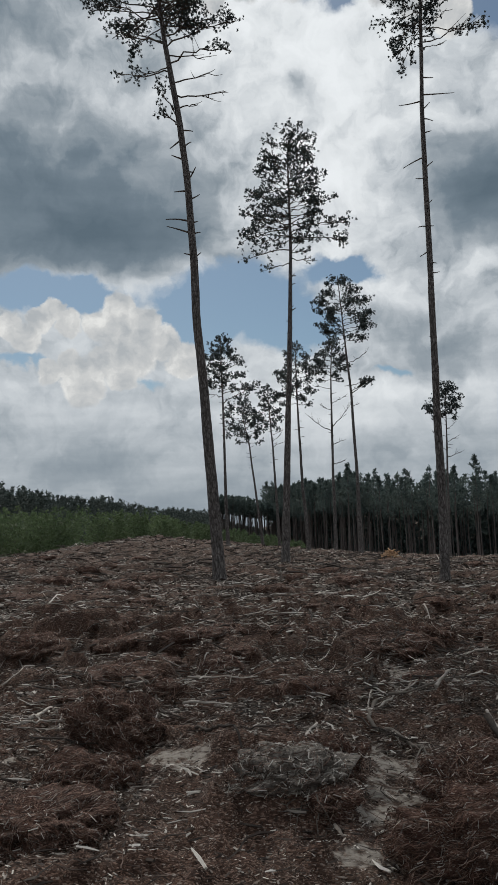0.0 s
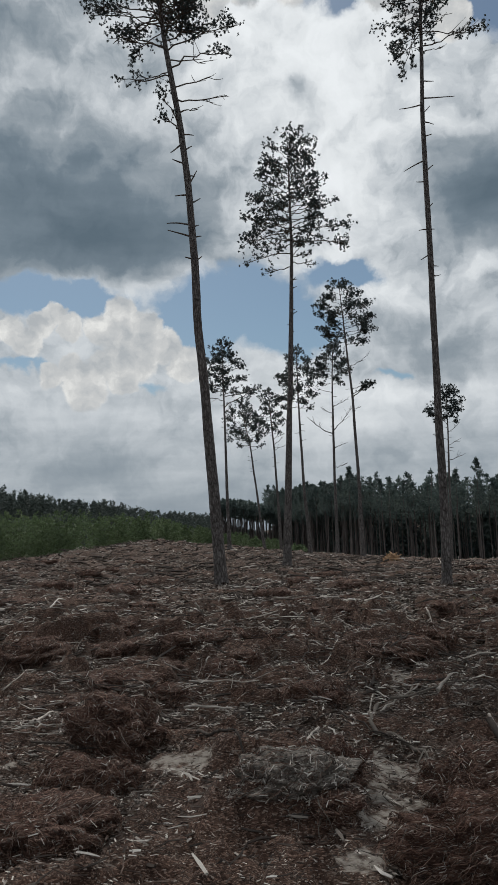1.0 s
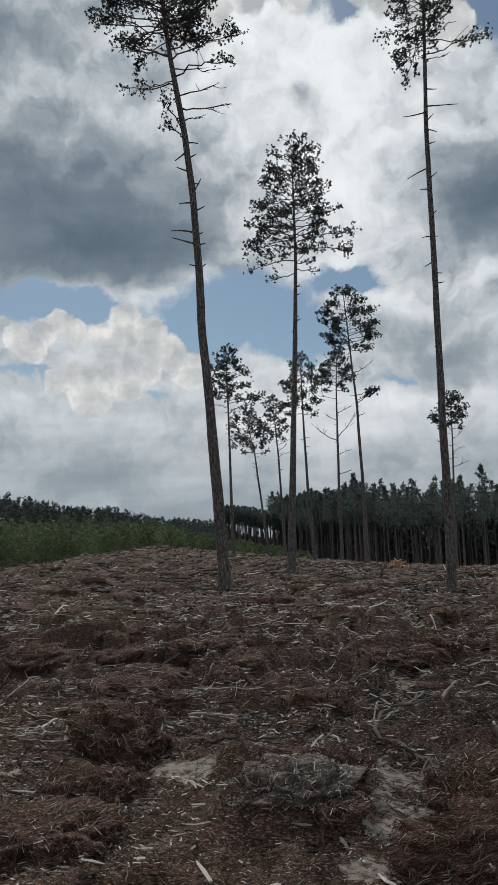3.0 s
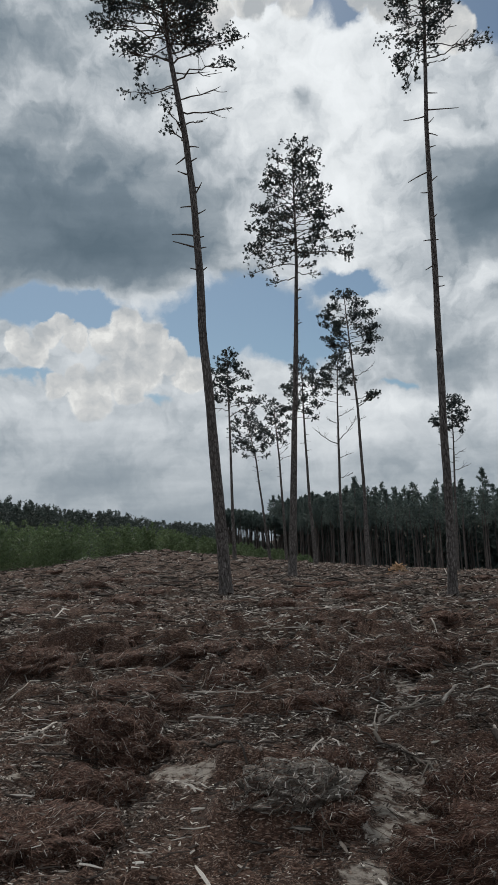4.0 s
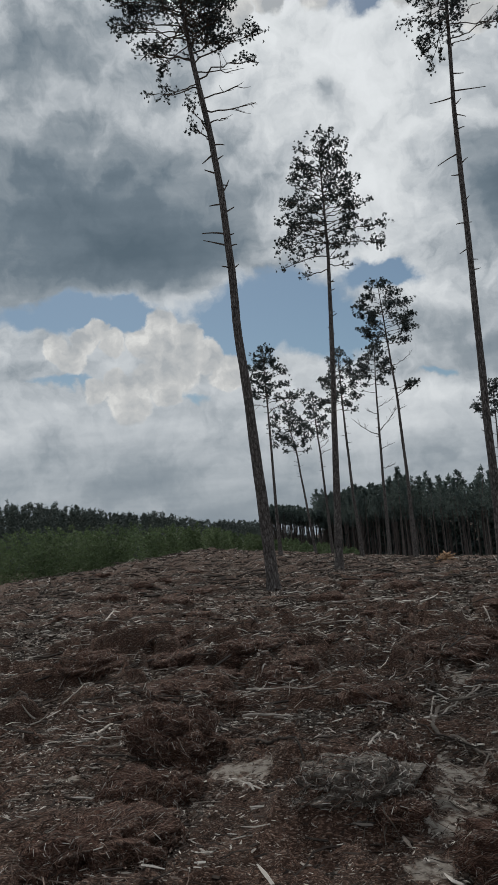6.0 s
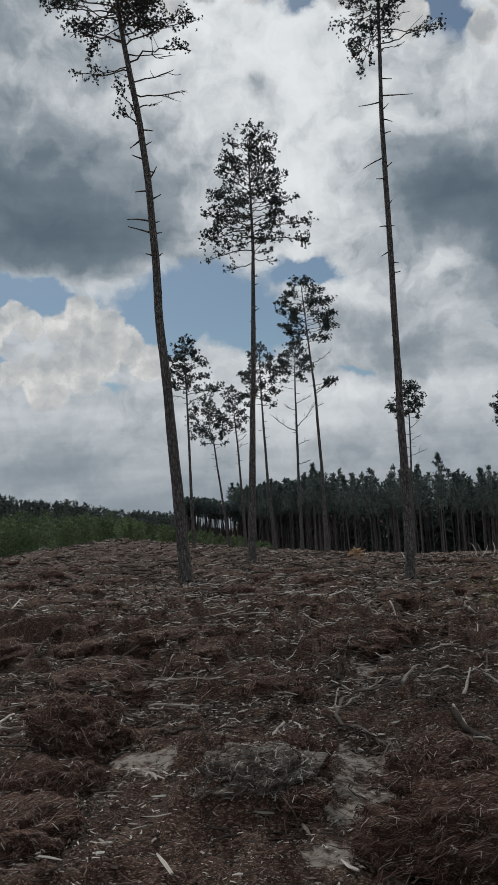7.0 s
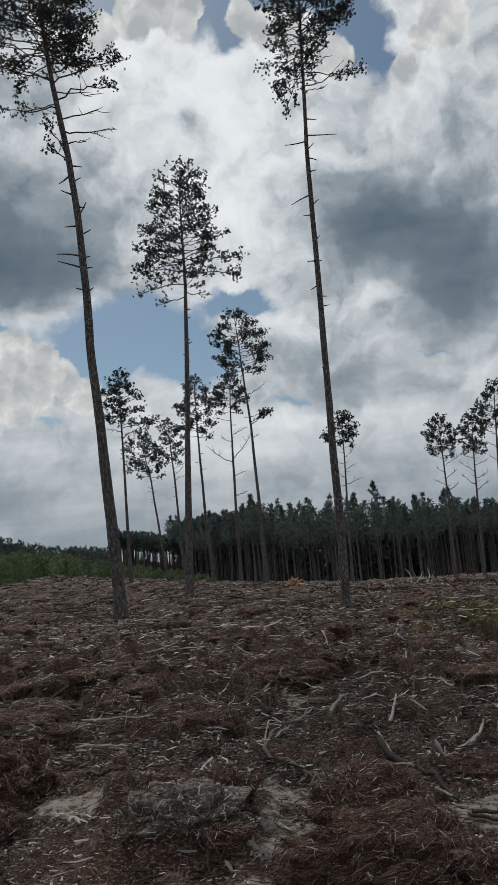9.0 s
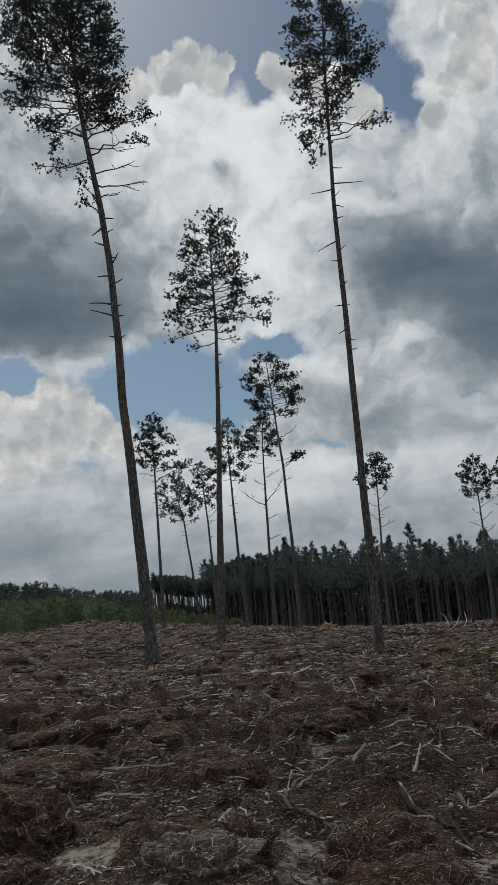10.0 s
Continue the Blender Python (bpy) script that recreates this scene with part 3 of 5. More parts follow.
def build_ground():
    xs = graded([(-1500, -120, 200, 12), (-120, -20, 10, 0.6), (-20, -9, 0.4, 0.09), (-9, -3, 0.085, 0.045), (-3, 4.5, 0.042, 0.042), (4.5, 11, 0.045, 0.085), (11, 20, 0.09, 0.45), (20, 120, 0.6, 10), (120, 1500, 12, 200)])
    ys = graded([(-1500, -20, 250, 5), (-20, 2.2, 4, 0.06), (2.2, 9, 0.038, 0.045), (9, 30, 0.05, 0.2), (30, 75, 0.2, 0.5), (75, 200, 0.7, 8), (200, 3000, 10, 300)])
    X, Y = np.meshgrid(xs, ys)
    Z = height(X, Y)
    V = np.stack([X, Y, Z], -1).reshape(-1, 3)
    nx, ny = len(xs), len(ys)
    i = np.arange(ny - 1)[:, None] * nx + np.arange(nx - 1)[None, :]
    F = np.stack([i, i + 1, i + nx + 1, i + nx], -1).reshape(-1, 4)
    me = mesh_of("ground", V, F, M_SOIL, True)
    at = me.attributes.new("sand", "FLOAT", "POINT")
    at.data.foreach_set("value", sand_mask(X, Y).ravel().astype(np.float32))
    at = me.attributes.new("turf", "FLOAT", "POINT")
    at.data.foreach_set("value", turf_mask(X, Y).ravel().astype(np.float32))
    ob = new("ground", me)
    return tagged(ob, "dark brown churned forest soil with sandy patches", "ground", kind="structure")


build_ground()


# ---- standing pines ----
def blades(C, D, size, count, width, spread=1.0, along=0.9):
    """Needle tufts: count thin blades round each centre C, leaning along D."""
    n = len(C)
    dirs = rng.normal(size=(n, count, 3))
    dirs /= np.linalg.norm(dirs, axis=2, keepdims=True)
    dirs = dirs * spread + D[:, None, :] * 0.55
    dirs /= np.linalg.norm(dirs, axis=2, keepdims=True)
    L = (size[:, None] * rng.uniform(0.6, 1.15, (n, count)))[..., None]
    base = C[:, None, :] - D[:, None, :] * size[:, None, None] * rng.uniform(0, along, (n, count, 1))
    side = np.cross(dirs, rng.normal(size=(n, count, 3)))
    side /= np.linalg.norm(side, axis=2, keepdims=True) + 1e-9
    w = width * rng.uniform(0.7, 1.3, (n, count, 1))
    mid = base + dirs * L * 0.45
    V = np.stack([base, mid + side * w, base + dirs * L, mid - side * w], 2).reshape(-1, 3)
    return V, np.arange(len(V)).reshape(-1, 4)


def bez(a, b, c, n):
    t = np.linspace(0, 1, n)[:, None]
    return a * (1 - t) ** 2 + 2 * b * t * (1 - t) + c * t * t


def trunk_at(tp, z):
    return np.array([np.interp(z, tp[:, 1], tp[:, 0]), np.interp(z, tp[:, 1], tp[:, 2]), z])


def pine(name_label, base, shape, r0, r1, limbs, env=None, n_auto=0, stubs=(), tuft=0.17, density=1.0, blade=0.02, group="retained pines", count=16):
    """A tall bare-stemmed pine. shape: (offset, height) of the stem; limbs: start height, end offset x, y, z, foliage;
    env: height, reach to either side, for the full part of the crown; stubs: height, reach x, rise."""
    root = new("pine_tree")
    root.location = base
    tagged(root, name_label, "tree", group)
    tp = np.array([(dx, z, 0.0) for dx, z in shape])
    top = tp[-1, 1]
    zs = np.unique(np.concatenate([np.linspace(-0.3, top, 46), [0.15, 0.4, 0.8]]))
    P = np.array([trunk_at(tp, z) for z in zs])
    wob = 0.25 * r0
    P[:, 0] += wob * (vnoise(zs * 0.6, zs * 0 + base[0], 11) - 0.5)
    P[:, 1] += wob * (vnoise(zs * 0.6, zs * 0 + base[1], 12) - 0.5)
    R = np.interp(zs / top, [0, 0.1, 0.38, 0.6, 0.82, 1], [r0, r0 * 0.92, r0 * 0.66, r0 * 0.53, r0 * 0.32, r1]) + r0 * 0.45 * np.exp(-np.maximum(zs, 0) / 0.35)
    R *= 1 + 0.10 * (vnoise(zs * 3.1, zs * 0 + 3.3, 13) - 0.5)
    V, F = tubes(P[None], R[None], 14)
    V += (rng.random(V.shape) - 0.5) * 0.05 * r0
    part("trunk", V, F, M_BARK, root, "rough grey-brown pine bark", True)

    rows = [tuple(q) for q in limbs]
    if env is not None:
        e = np.array(env)
        for k in range(n_auto):
            f = ((k + 0.5 * rng.random()) / n_auto) ** 0.9
            zc = e[0, 0] + (e[-1, 0] - e[0, 0]) * f
            a = k * 2.399 + rng.normal() * 0.3
            lf, rt = np.interp(zc, e[:, 0], e[:, 1]), np.interp(zc, e[:, 0], e[:, 2])
            reach = (rt if math.cos(a) > 0 else lf) * abs(math.cos(a)) + 0.5 * (lf + rt) * 0.85 * (1 - abs(math.cos(a)))
            reach *= rng.uniform(0.72, 1.05)
            rise = reach * (0.05 + 0.55 * f) * rng.uniform(0.6, 1.3)
            rows.append((max(e[0, 0] - 0.4, zc - rise), reach * math.cos(a), reach * math.sin(a), zc - max(e[0, 0] - 0.4, zc - rise), 1.0))
    for z0, ex, ey, ez, fol in rows:
        z0 = min(z0, top - 0.15)
        a = trunk_at(tp, z0)
        c = a + np.array([ex, ey, ez])
        L = np.linalg.norm(c - a)
        b = (a + c) / 2 + np.array([0, 0, 0.12 * L * rng.uniform(-0.3, 1)]) + rng.normal(size=3) * 0.06 * L
        Q = bez(a, b, c, 8)
        Q[1:] += rng.normal(size=(7, 3)) * 0.022 * L
        rr = np.interp(z0, [0.5 * top, top], [0.046, 0.014]) * (0.6 + 0.2 * L) * (r0 / 0.2) ** 0.5
        cen, cdir = [], []
        rods = [(Q, np.linspace(rr, 0.008 + 0.15 * rr, 8))]
        nt = int(round((2.2 + 4.2 * L) * (1 if fol > 0 else 0.6)))
        for _ in range(nt):
            s = rng.uniform(0.45 if fol > 0 else 0.4, 1.0)
            o = np.array([np.interp(s * 7, np.arange(8), Q[:, i]) for i in range(3)])
            d = (c - a) / L + rng.normal(size=3) * np.array([0.75, 0.75, 0.3]) + np.array([0, 0, 0.15])
            d /= np.linalg.norm(d)
            tl = (0.26 + 0.30 * L * (1.15 - s)) * rng.uniform(0.6, 1.3)
            tw = bez(o, o + d * tl * 0.5 + rng.normal(size=3) * 0.06 * tl, o + d * tl + np.array([0, 0, 0.14 * tl]), 8)
            rods.append((tw, np.linspace(0.012, 0.005, 8) * (r0 / 0.2) ** 0.5 * (1.3 if fol <= 0 else 1)))
            if fol > 0:
                m = max(1, int(round(density * fol * tl * 5.0)))
                for q in range(m):
                    u = rng.uniform(0.5, 1.02)
                    pt = np.array([np.interp(u * 7, np.arange(8), tw[:, i]) for i in range(3)])
                    pt += rng.normal(size=3) * (0.05 + 0.45 * tuft)
                    cen.append(pt)
                    dd = d + np.array([0, 0, 0.5]) + rng.normal(size=3) * 0.35
                    cdir.append(dd / np.linalg.norm(dd))
        V, F = tubes(np.array([r[0] for r in rods]), np.array([r[1] for r in rods]), 4)
        limb = part("limb", V, F, M_TWIG, root)
        if cen:
            C, D = np.array(cen), np.array(cdir)
            V, F = blades(C, D, np.full(len(C), tuft) * rng.uniform(0.6, 1.35, len(C)), count, blade, 2.2, 0.25)
            part("foliage", V, F, M_NEEDLE, limb, "dark green needle tufts")
    for z0, ex, ez in stubs:
        a = trunk_at(tp, z0)
        c = a + np.array([ex, rng.uniform(-0.35, 0.35) * abs(ex), ez])
        Q = bez(a, (a + c) / 2 + np.array([0, 0, rng.normal() * 0.08 * abs(ex)]), c, 6)
        V, F = tubes(Q[None], np.linspace(0.035, 0.014, 6)[None] * (r0 / 0.2), 6)
        part("dead_branch", V, F, M_TWIG, root)
    return root


def stand(x, y):
    return (x, y, float(height(np.array([x]), np.array([y]))[0]) - 0.02)


def auto_stubs(z0, z1, n, reach):
    return [(z0 + (z1 - z0) * (k + rng.random()) / n, rng.choice([-1, 1]) * reach * rng.uniform(0.3, 1.0), rng.uniform(-0.08, 0.18)) for k in range(n)]


pine("tall leaning pine with bare stem and sparse crown", stand(-0.95, 25.0),
     [(0, -0.3), (0, 0), (-0.07, 1.6), (-0.21, 3.7), (-0.33, 6.2), (-0.47, 8.5), (-0.51, 10.4), (-0.65, 13.1), (-0.87, 15.4), (-1.16, 17.55), (-1.42, 20.0), (-1.61, 22.5), (-1.8, 25.3)], 0.195, 0.02,
     [(17.2, -1.15, 0.2, -0.15, 0.8), (17.0, -1.55, -0.4, -0.25, 0.9), (18.0, -1.9, 0.3, 0.55, 0.35), (18.1, -1.35, 0.5, 0.6, 0.6), (17.6, 1.5, 0.2, 0.0, 0), (17.3, 2.1, 0.3, 0.55, 1.0), (17.9, 2.3, -0.2, 0.75, 1.1),
      (18.3, 1.9, 0.6, 1.0, 1.0), (16.6, 1.35, 0.2, 0.45, 0), (16.2, 1.75, 0.0, 0.05, 0), (15.7, 0.7, 0.3, 0.3, 0), (15.1, -0.65, 0.1, 0.65, 1.2), (15.2, -0.5, -0.3, 0.9, 1.0), (18.5, 1.6, -0.4, 1.7, 0.5)],
     [(18.7, 2.3, 1.7), (19.6, 2.6, 1.6), (20.5, 2.5, 1.6), (21.3, 2.5, 1.8), (22.3, 2.6, 1.7), (23.5, 2.0, 1.4), (24.6, 1.4, 1.1), (25.2, 0.5, 0.5)], 165,
     [(14.9, 0.42, 0.05), (14.6, -0.4, -0.25), (14.3, 0.3, 0.25), (13.9, -0.4, 0.12), (13.5, 0.3, -0.1), (13.1, 0.32, 0.5), (12.8, -0.45, 0.02), (12.5, 0.38, 0.18), (11.75, -0.78, 0.0), (11.7, 0.26, 0.02), (11.35, -0.8, 0.27), (11.3, 0.3, 0.08),
      (10.6, -0.3, 0.06), (10.5, 0.25, 0.2), (9.0, 0.1, 0.03), (7.9, -0.13, 0.02), (7.3, 0.15, 0.1), (6.4, -0.12, 0.1)], density=2.4, tuft=0.066, blade=0.0125, count=20)

pine("tall slim pine with one lone leafy branch", stand(5.84, 24.0),
     [(0, -0.3), (0, 0), (0.07, 2.7), (0.1, 5.7), (0.17, 9.7), (0.2, 12.4), (0.27, 15.1), (0.4, 17.6), (0.51, 20.1), (0.66, 22.5), (0.66, 23.1)], 0.145, 0.02,
     [(17.4, 1.75, 0.3, 0.75, 0.0), (17.9, 1.95, 0.3, 0.2, 1.0), (17.2, 0.7, 0.2, 0.2, 0), (18.0, 0.85, 0.1, 0.5, 0), (17.9, -0.75, 0.2, -0.75, 1.2), (18.2, -0.95, -0.3, -1.0, 1.1), (18.4, -1.4, 0.2, -0.25, 0.9), (18.3, -0.6, 0.5, -1.5, 1.0),
      (18.9, 1.6, 0.3, 1.6, 1.0), (19.3, 1.9, -0.2, 1.2, 1.2), (19.2, -1.0, 0.3, 0.3, 1.0)],
     [(17.6, 0.8, 0.1), (18.9, 1.0, 0.5), (19.6, 1.0, 1.4), (20.1, 1.1, 2.0), (20.6, 1.3, 1.9), (21.2, 1.3, 1.4), (21.8, 1.3, 1.0), (22.4, 1.1, 0.8), (23.0, 0.5, 0.4)], 92,
     [(16.2, 0.4, 0.05), (15.6, 1.15, 0.25), (15.4, -0.75, -0.1), (15.1, 0.25, 0.25), (14.8, 0.35, -0.05), (14.3, 0.25, 0.05), (13.5, -0.65, -0.25), (13.1, 0.25, 0.2), (12.8, -0.3, 0.0), (11.9, 0.18, 0.15), (11.2, -0.3, 0.0), (11.2, 0.2, 0.02),
      (10.4, -0.28, -0.15), (10.0, 0.25, 0.0), (9.7, 0.32, 0.05), (9.2, 0.1, 0.1), (7.6, -0.12, 0.05), (6.1, 0.1, 0.06)], density=2.8, tuft=0.066, blade=0.0125, count=20)

pine("straight pine with a full open crown", stand(1.54, 35.2),
     [(0, -0.3), (0, 0), (0.33, 5.0), (0.67, 10.2), (0.9, 14.2), (0.95, 16.9), (0.98, 19.5)], 0.185, 0.02,
     [(14.3, -2.1, 0.2, -0.35, 0.8), (13.7, -1.2, 0.3, -0.2, 0.5), (13.9, 1.0, 0.2, -0.1, 0.3), (14.9, 2.5, 0.2, -0.1, 1.0), (15.6, 2.6, -0.2, -0.1, 1.0), (15.4, -2.3, 0.2, -0.55, 1.0), (15.0, -1.6, -0.4, -0.5, 0.8), (16.2, 1.9, 0.3, 0.6, 0.9), (15.9, -2.0, 0.0, 0.2, 1.0),
      (16.6, -1.8, 0.2, 0.4, 1.1), (14.2, 0.7, 0.4, 0.15, 1.0), (14.1, 0.5, -0.6, 0.4, 1.0)],
     [(14.7, 1.9, 1.5), (15.6, 2.1, 1.8), (16.6, 1.8, 1.4), (17.6, 1.7, 1.5), (18.5, 1.6, 1.2), (19.3, 1.4, 1.3), (20.0, 0.8, 1.1)], 66,
     auto_stubs(9.0, 13.4, 12, 0.28), density=2.0, tuft=0.088, blade=0.017, count=18)

# the smaller pines behind: x, y, (offset, height above datum) up the stem, crown base, reach either side
BEHIND = [
    (-1.4, 52, [(-0.04, 3.8), (0.0, 9.1), (-0.04, 12.1), (-0.02, 14.6)], 10.9, 1.2, 1.6), (1.15, 68, [(-0.54, 5.85), (-0.89, 9.3), (-1.3, 11.3), (-1.47, 13.3)], 9.0, 1.9, 1.5),
    (2.86, 75, [(-0.24, 8.9), (-0.42, 12.2), (-0.51, 13.8), (-0.61, 15.4)], 10.9, 1.4, 1.2), (4.92, 66, [(-0.26, 4.6), (-0.39, 9.9), (-0.42, 13.2), (-0.38, 17.2)], 11.9, 2.1, 1.7),
    (7.16, 66, [(0.08, 5.9), (0.19, 10.7), (0.34, 14.6), (0.54, 17.5)], 13.9, 1.9, 1.6), (8.42, 60, [(0.0, 5.9), (-0.12, 11.6), (-0.41, 16.0), (-0.71, 21.1)], 15.8, 2.5, 2.7),
    (15.6, 62, [(0.21, 4.9), (0.41, 9.8), (0.45, 11.6), (0.51, 12.6)], 9.7, 1.6, 1.6), (24.13, 62, [(0.14, 4.8), (0.14, 7.1), (0.1, 9.4), (0.11, 11.7)], 8.4, 1.5, 1.45),
    (26.59, 62, [(0.18, 4.7), (0.29, 7.5), (0.46, 9.8), (0.66, 12.0)], 8.3, 1.4, 1.45), (27.47, 60, [(0.38, 4.5), (0.61, 7.7), (0.79, 10.5), (1.09, 14.0)], 9.9, 1.45, 1.55)]
for k, (x, y, stem, cb, lf, rt) in enumerate(BEHIND):
    bx, by, bz = stand(x, y)
    stem = [(dx, z - bz) for dx, z in stem]
    cb, h = cb - bz, stem[-1][1]
    w = h - cb
    bare = []
    if k == 4:
        bare = [(10.1, -2.0, 0.3, 1.5, 0), (10.4, 1.7, 0.2, 1.9, 0), (11.9, -0.9, 0.3, 0.5, 0), (12.4, 1.4, 0.1, 0.7, 0), (8.9, 0.9, 0.0, 0.35, 0), (7.3, 1.1, 0.0, 0.3, 0), (13.7, -1.5, 0.2, 0.3, 0)]
    elif k == 5:
        bare = [(14.6, 1.6, 0.3, 0.9, 0.0), (15.2, -1.0, 0.2, 0.3, 0.0), (12.2, 1.5, 0.2, 0.9, 1.2), (12.4, 1.1, 0.4, 0.7, 1.2), (12.8, 1.3, -0.4, 0.3, 1.0), (16.8, -1.8, 0.2, 0.7, 0.2), (11.2, 0.5, 0.2, 0.2, 0)]
    elif k == 0:
        bare = [(9.4, 2.3, 0.2, 1.2, 0.15), (9.9, -1.0, 0.1, 0.2, 0), (10.1, 2.1, -0.2, 0.4, 0.9), (10.6, -1.3, 0.2, 0.4, 0.5)]
    elif k in (6, 7, 8, 9):
        bare = [(cb - 0.3 - 0.55 * j, (0.9 if j % 2 else -0.9) * rng.uniform(0.7, 1.4), rng.uniform(-0.5, 0.5), rng.uniform(0.3, 0.9), 0) for j in range(6)]
    elif k == 2:
        bare = [(cb - 0.4, 1.2, 0.2, 0.5, 0), (cb - 1.0, 0.9, 0.1, 0.7, 0), (cb - 1.6, 1.0, 0.2, 0.5, 0)]
    pine("slender pine with a small dark crown" if h < 15 else "slender tall pine with a clumped crown", (bx, by, bz),
         [(0, -0.3), (0, 0)] + stem, 0.165 if h > 15 else 0.13, 0.02, bare,
         [(cb, 0.55 * lf, 0.6 * rt), (cb + 0.25 * w, lf, rt), (cb + 0.5 * w, 0.95 * lf, 0.9 * rt), (cb + 0.8 * w, 0.62 * lf, 0.6 * rt), (h, 0.25, 0.25)], 18 + int(3.4 * w),
         auto_stubs(0.5 * h, cb, 7, 0.5), tuft=0.13, density=2.2, blade=0.024, count=15)


# ---- dense pine wood ----
def wood_tree(h, cb, reach, n, r, leaf, tiers=8, count=5):
    """Stem quads and crown quads of a slim plantation pine at the origin."""
    zs = np.linspace(0, h * 0.97, 5)
    P = np.stack([0.12 * rng.normal(size=5) * zs / h, 0.12 * rng.normal(size=5) * zs / h, zs], -1)
    stem = tubes(P[None], np.linspace(r, 0.02, 5)[None], 6)
    # tiers of boughs, each bough a spray of tufts towards its end
    k = tiers * 5
    bt = (np.arange(k) // 5 + rng.random(k) * 0.6) / tiers
    ba = rng.uniform(0, 6.283, k)
    bl = reach * np.interp(bt, [0, 0.2, 0.6, 1], [0.8, 1.0, 0.6, 0.1]) * rng.uniform(0.55, 1.15, k)
    j = rng.integers(0, k, n)
    u = np.sqrt(rng.uniform(0.12, 1, n))
    rad = bl[j] * u
    a = ba[j] + rng.normal(size=n) * 0.2
    z = cb + (h - cb) * bt[j] + rad * (0.15 + 0.4 * bt[j]) + rng.normal(size=n) * 0.1
    C = np.stack([rad * np.cos(a), rad * np.sin(a), np.minimum(z, h)], -1)
    tip = rng.random(n) < 0.06
    C[tip] = np.stack([rng.normal(size=tip.sum()) * 0.07, rng.normal(size=tip.sum()) * 0.07, h - rng.random(tip.sum()) * 0.9], -1)
    D = np.stack([0.7 * np.cos(a), 0.7 * np.sin(a), np.full(n, 0.6)], -1)
    return stem, blades(C, D, np.full(n, leaf), count, leaf * 0.17, 0.8)


EDGE = np.array([(4, 165), (5, 160), (10, 128), (15.5, 103), (24, 101), (36, 105), (60, 118), (90, 140)])


def along_edge(s):
    seg = np.linalg.norm(np.diff(EDGE, axis=0), axis=1)
    acc = np.concatenate([[0], np.cumsum(seg)])
    return np.array([np.interp(s, acc, EDGE[:, 0]), np.interp(s, acc, EDGE[:, 1])])


EDGE_LEN = np.linalg.norm(np.diff(EDGE, axis=0), axis=1).sum()
protos = []
for k in range(6):
    root = new("forest_pine")
    tagged(root, "slim pine at the edge of dense plantation", "tree", "pines of the forest edge")
    st, cr = wood_tree(rng.uniform(11.4, 13.6), rng.uniform(7.2, 8.9), 1.5, 300, 0.085, 0.29, 9, 5)
    part("trunk", *st, M_BARK_FAR, root, smooth=True)
    part("crown", *cr, M_FOREST, root)
    protos.append(root)
s, k = 1.0, 0
while s < EDGE_LEN:
    p = along_edge(s) + rng.normal(size=2) * 0.5
    z = broad(p[0], p[1]) - 0.1
    hs = rng.uniform(0.92, 1.09) * np.interp(p[0], [10, 36, 60, 90], [1, 0.97, 0.93, 0.9])
    m = pose(p[0], p[1], z, rng.normal() * 1.2, rng.normal() * 1.2, rng.uniform(0, 360)) @ Matrix.Diagonal((hs, hs, hs, 1))
    if k < 6:
        protos[k].matrix_basis = m
    else:
        copy_thing(protos[k % 6], m)
    s += rng.uniform(1.6, 4.2)
    k += 1

stems, crowns = [], []
for row in range(14):
    s = rng.uniform(0, 2)
    while s < EDGE_LEN:
        p = along_edge(s) + np.array([0.12, 1.0]) * (row + 1) * 2.1 + rng.normal(size=2) * 0.6
        scale = np.interp(p[0], [10, 36, 60, 90], [1, 0.97, 0.93, 0.9])
        if row < 3:
            st, cr = wood_tree(rng.uniform(11.4, 13.9) * scale, rng.uniform(6.9, 8.6), 1.6, 130, 0.085, 0.36, 7, 4)
            s += rng.uniform(2.4, 4.6)
        elif row < 8:
            st, cr = wood_tree(rng.uniform(11.4, 13.9) * scale, rng.uniform(6.9, 8.6), 1.3, 46, 0.10, 0.68, 7, 4)
            s += rng.uniform(1.7, 3.0)
        else:
            # rear rows: ground-length crowns added to shut out sky and darken the wood
            st, cr = wood_tree(rng.uniform(9.5, 12.5) * scale, 0.3, 1.8, 44, 0.10, 1.1, 12, 4)
            s += rng.uniform(1.3, 2.0)
        o = np.array([p[0], p[1], broad(p[0], p[1]) - 0.1])
        stems.append((st[0] + o, st[1]))
        crowns.append((cr[0] + o, cr[1]))
V, F = gather(stems)
wood = tagged(new("pine_wood", mesh_of("pine_wood", V, F, M_BARK_FAR, True)), "countless slim trunks of a dense dark pine wood", "forest", kind="stuff")
V, F = gather(crowns)
tagged(part("canopy", V, F, M_FOREST, wood, "dense dark green pine canopy with added ground-length crowns behind"), kind="stuff")

# a thin row with sky between the stems
stems, crowns = [], []
for k in range(150):
    x, y = -6.5 + 11.5 * rng.random(), 158 + rng.uniform(-3, 8)
    st, cr = wood_tree(rng.uniform(7.8, 9.6), rng.uniform(5.5, 7.2), 1.5, 64, 0.12, 0.42, 6)
    o = np.array([x, y, broad(x, y) - 0.1])
    stems.append((st[0] + o, st[1]))
    crowns.append((cr[0] + o, cr[1]))
V, F = gather(stems)
belt = tagged(new("tree_belt", mesh_of("tree_belt", V, F, M_BARK_FAR, True)), "thin belt of pines with sky between the stems", "forest", kind="stuff")
V, F = gather(crowns)
tagged(part("canopy", V, F, M_FOREST, belt, "flat-topped dark canopy"), kind="stuff")

# the distant wooded rise
pieces = []
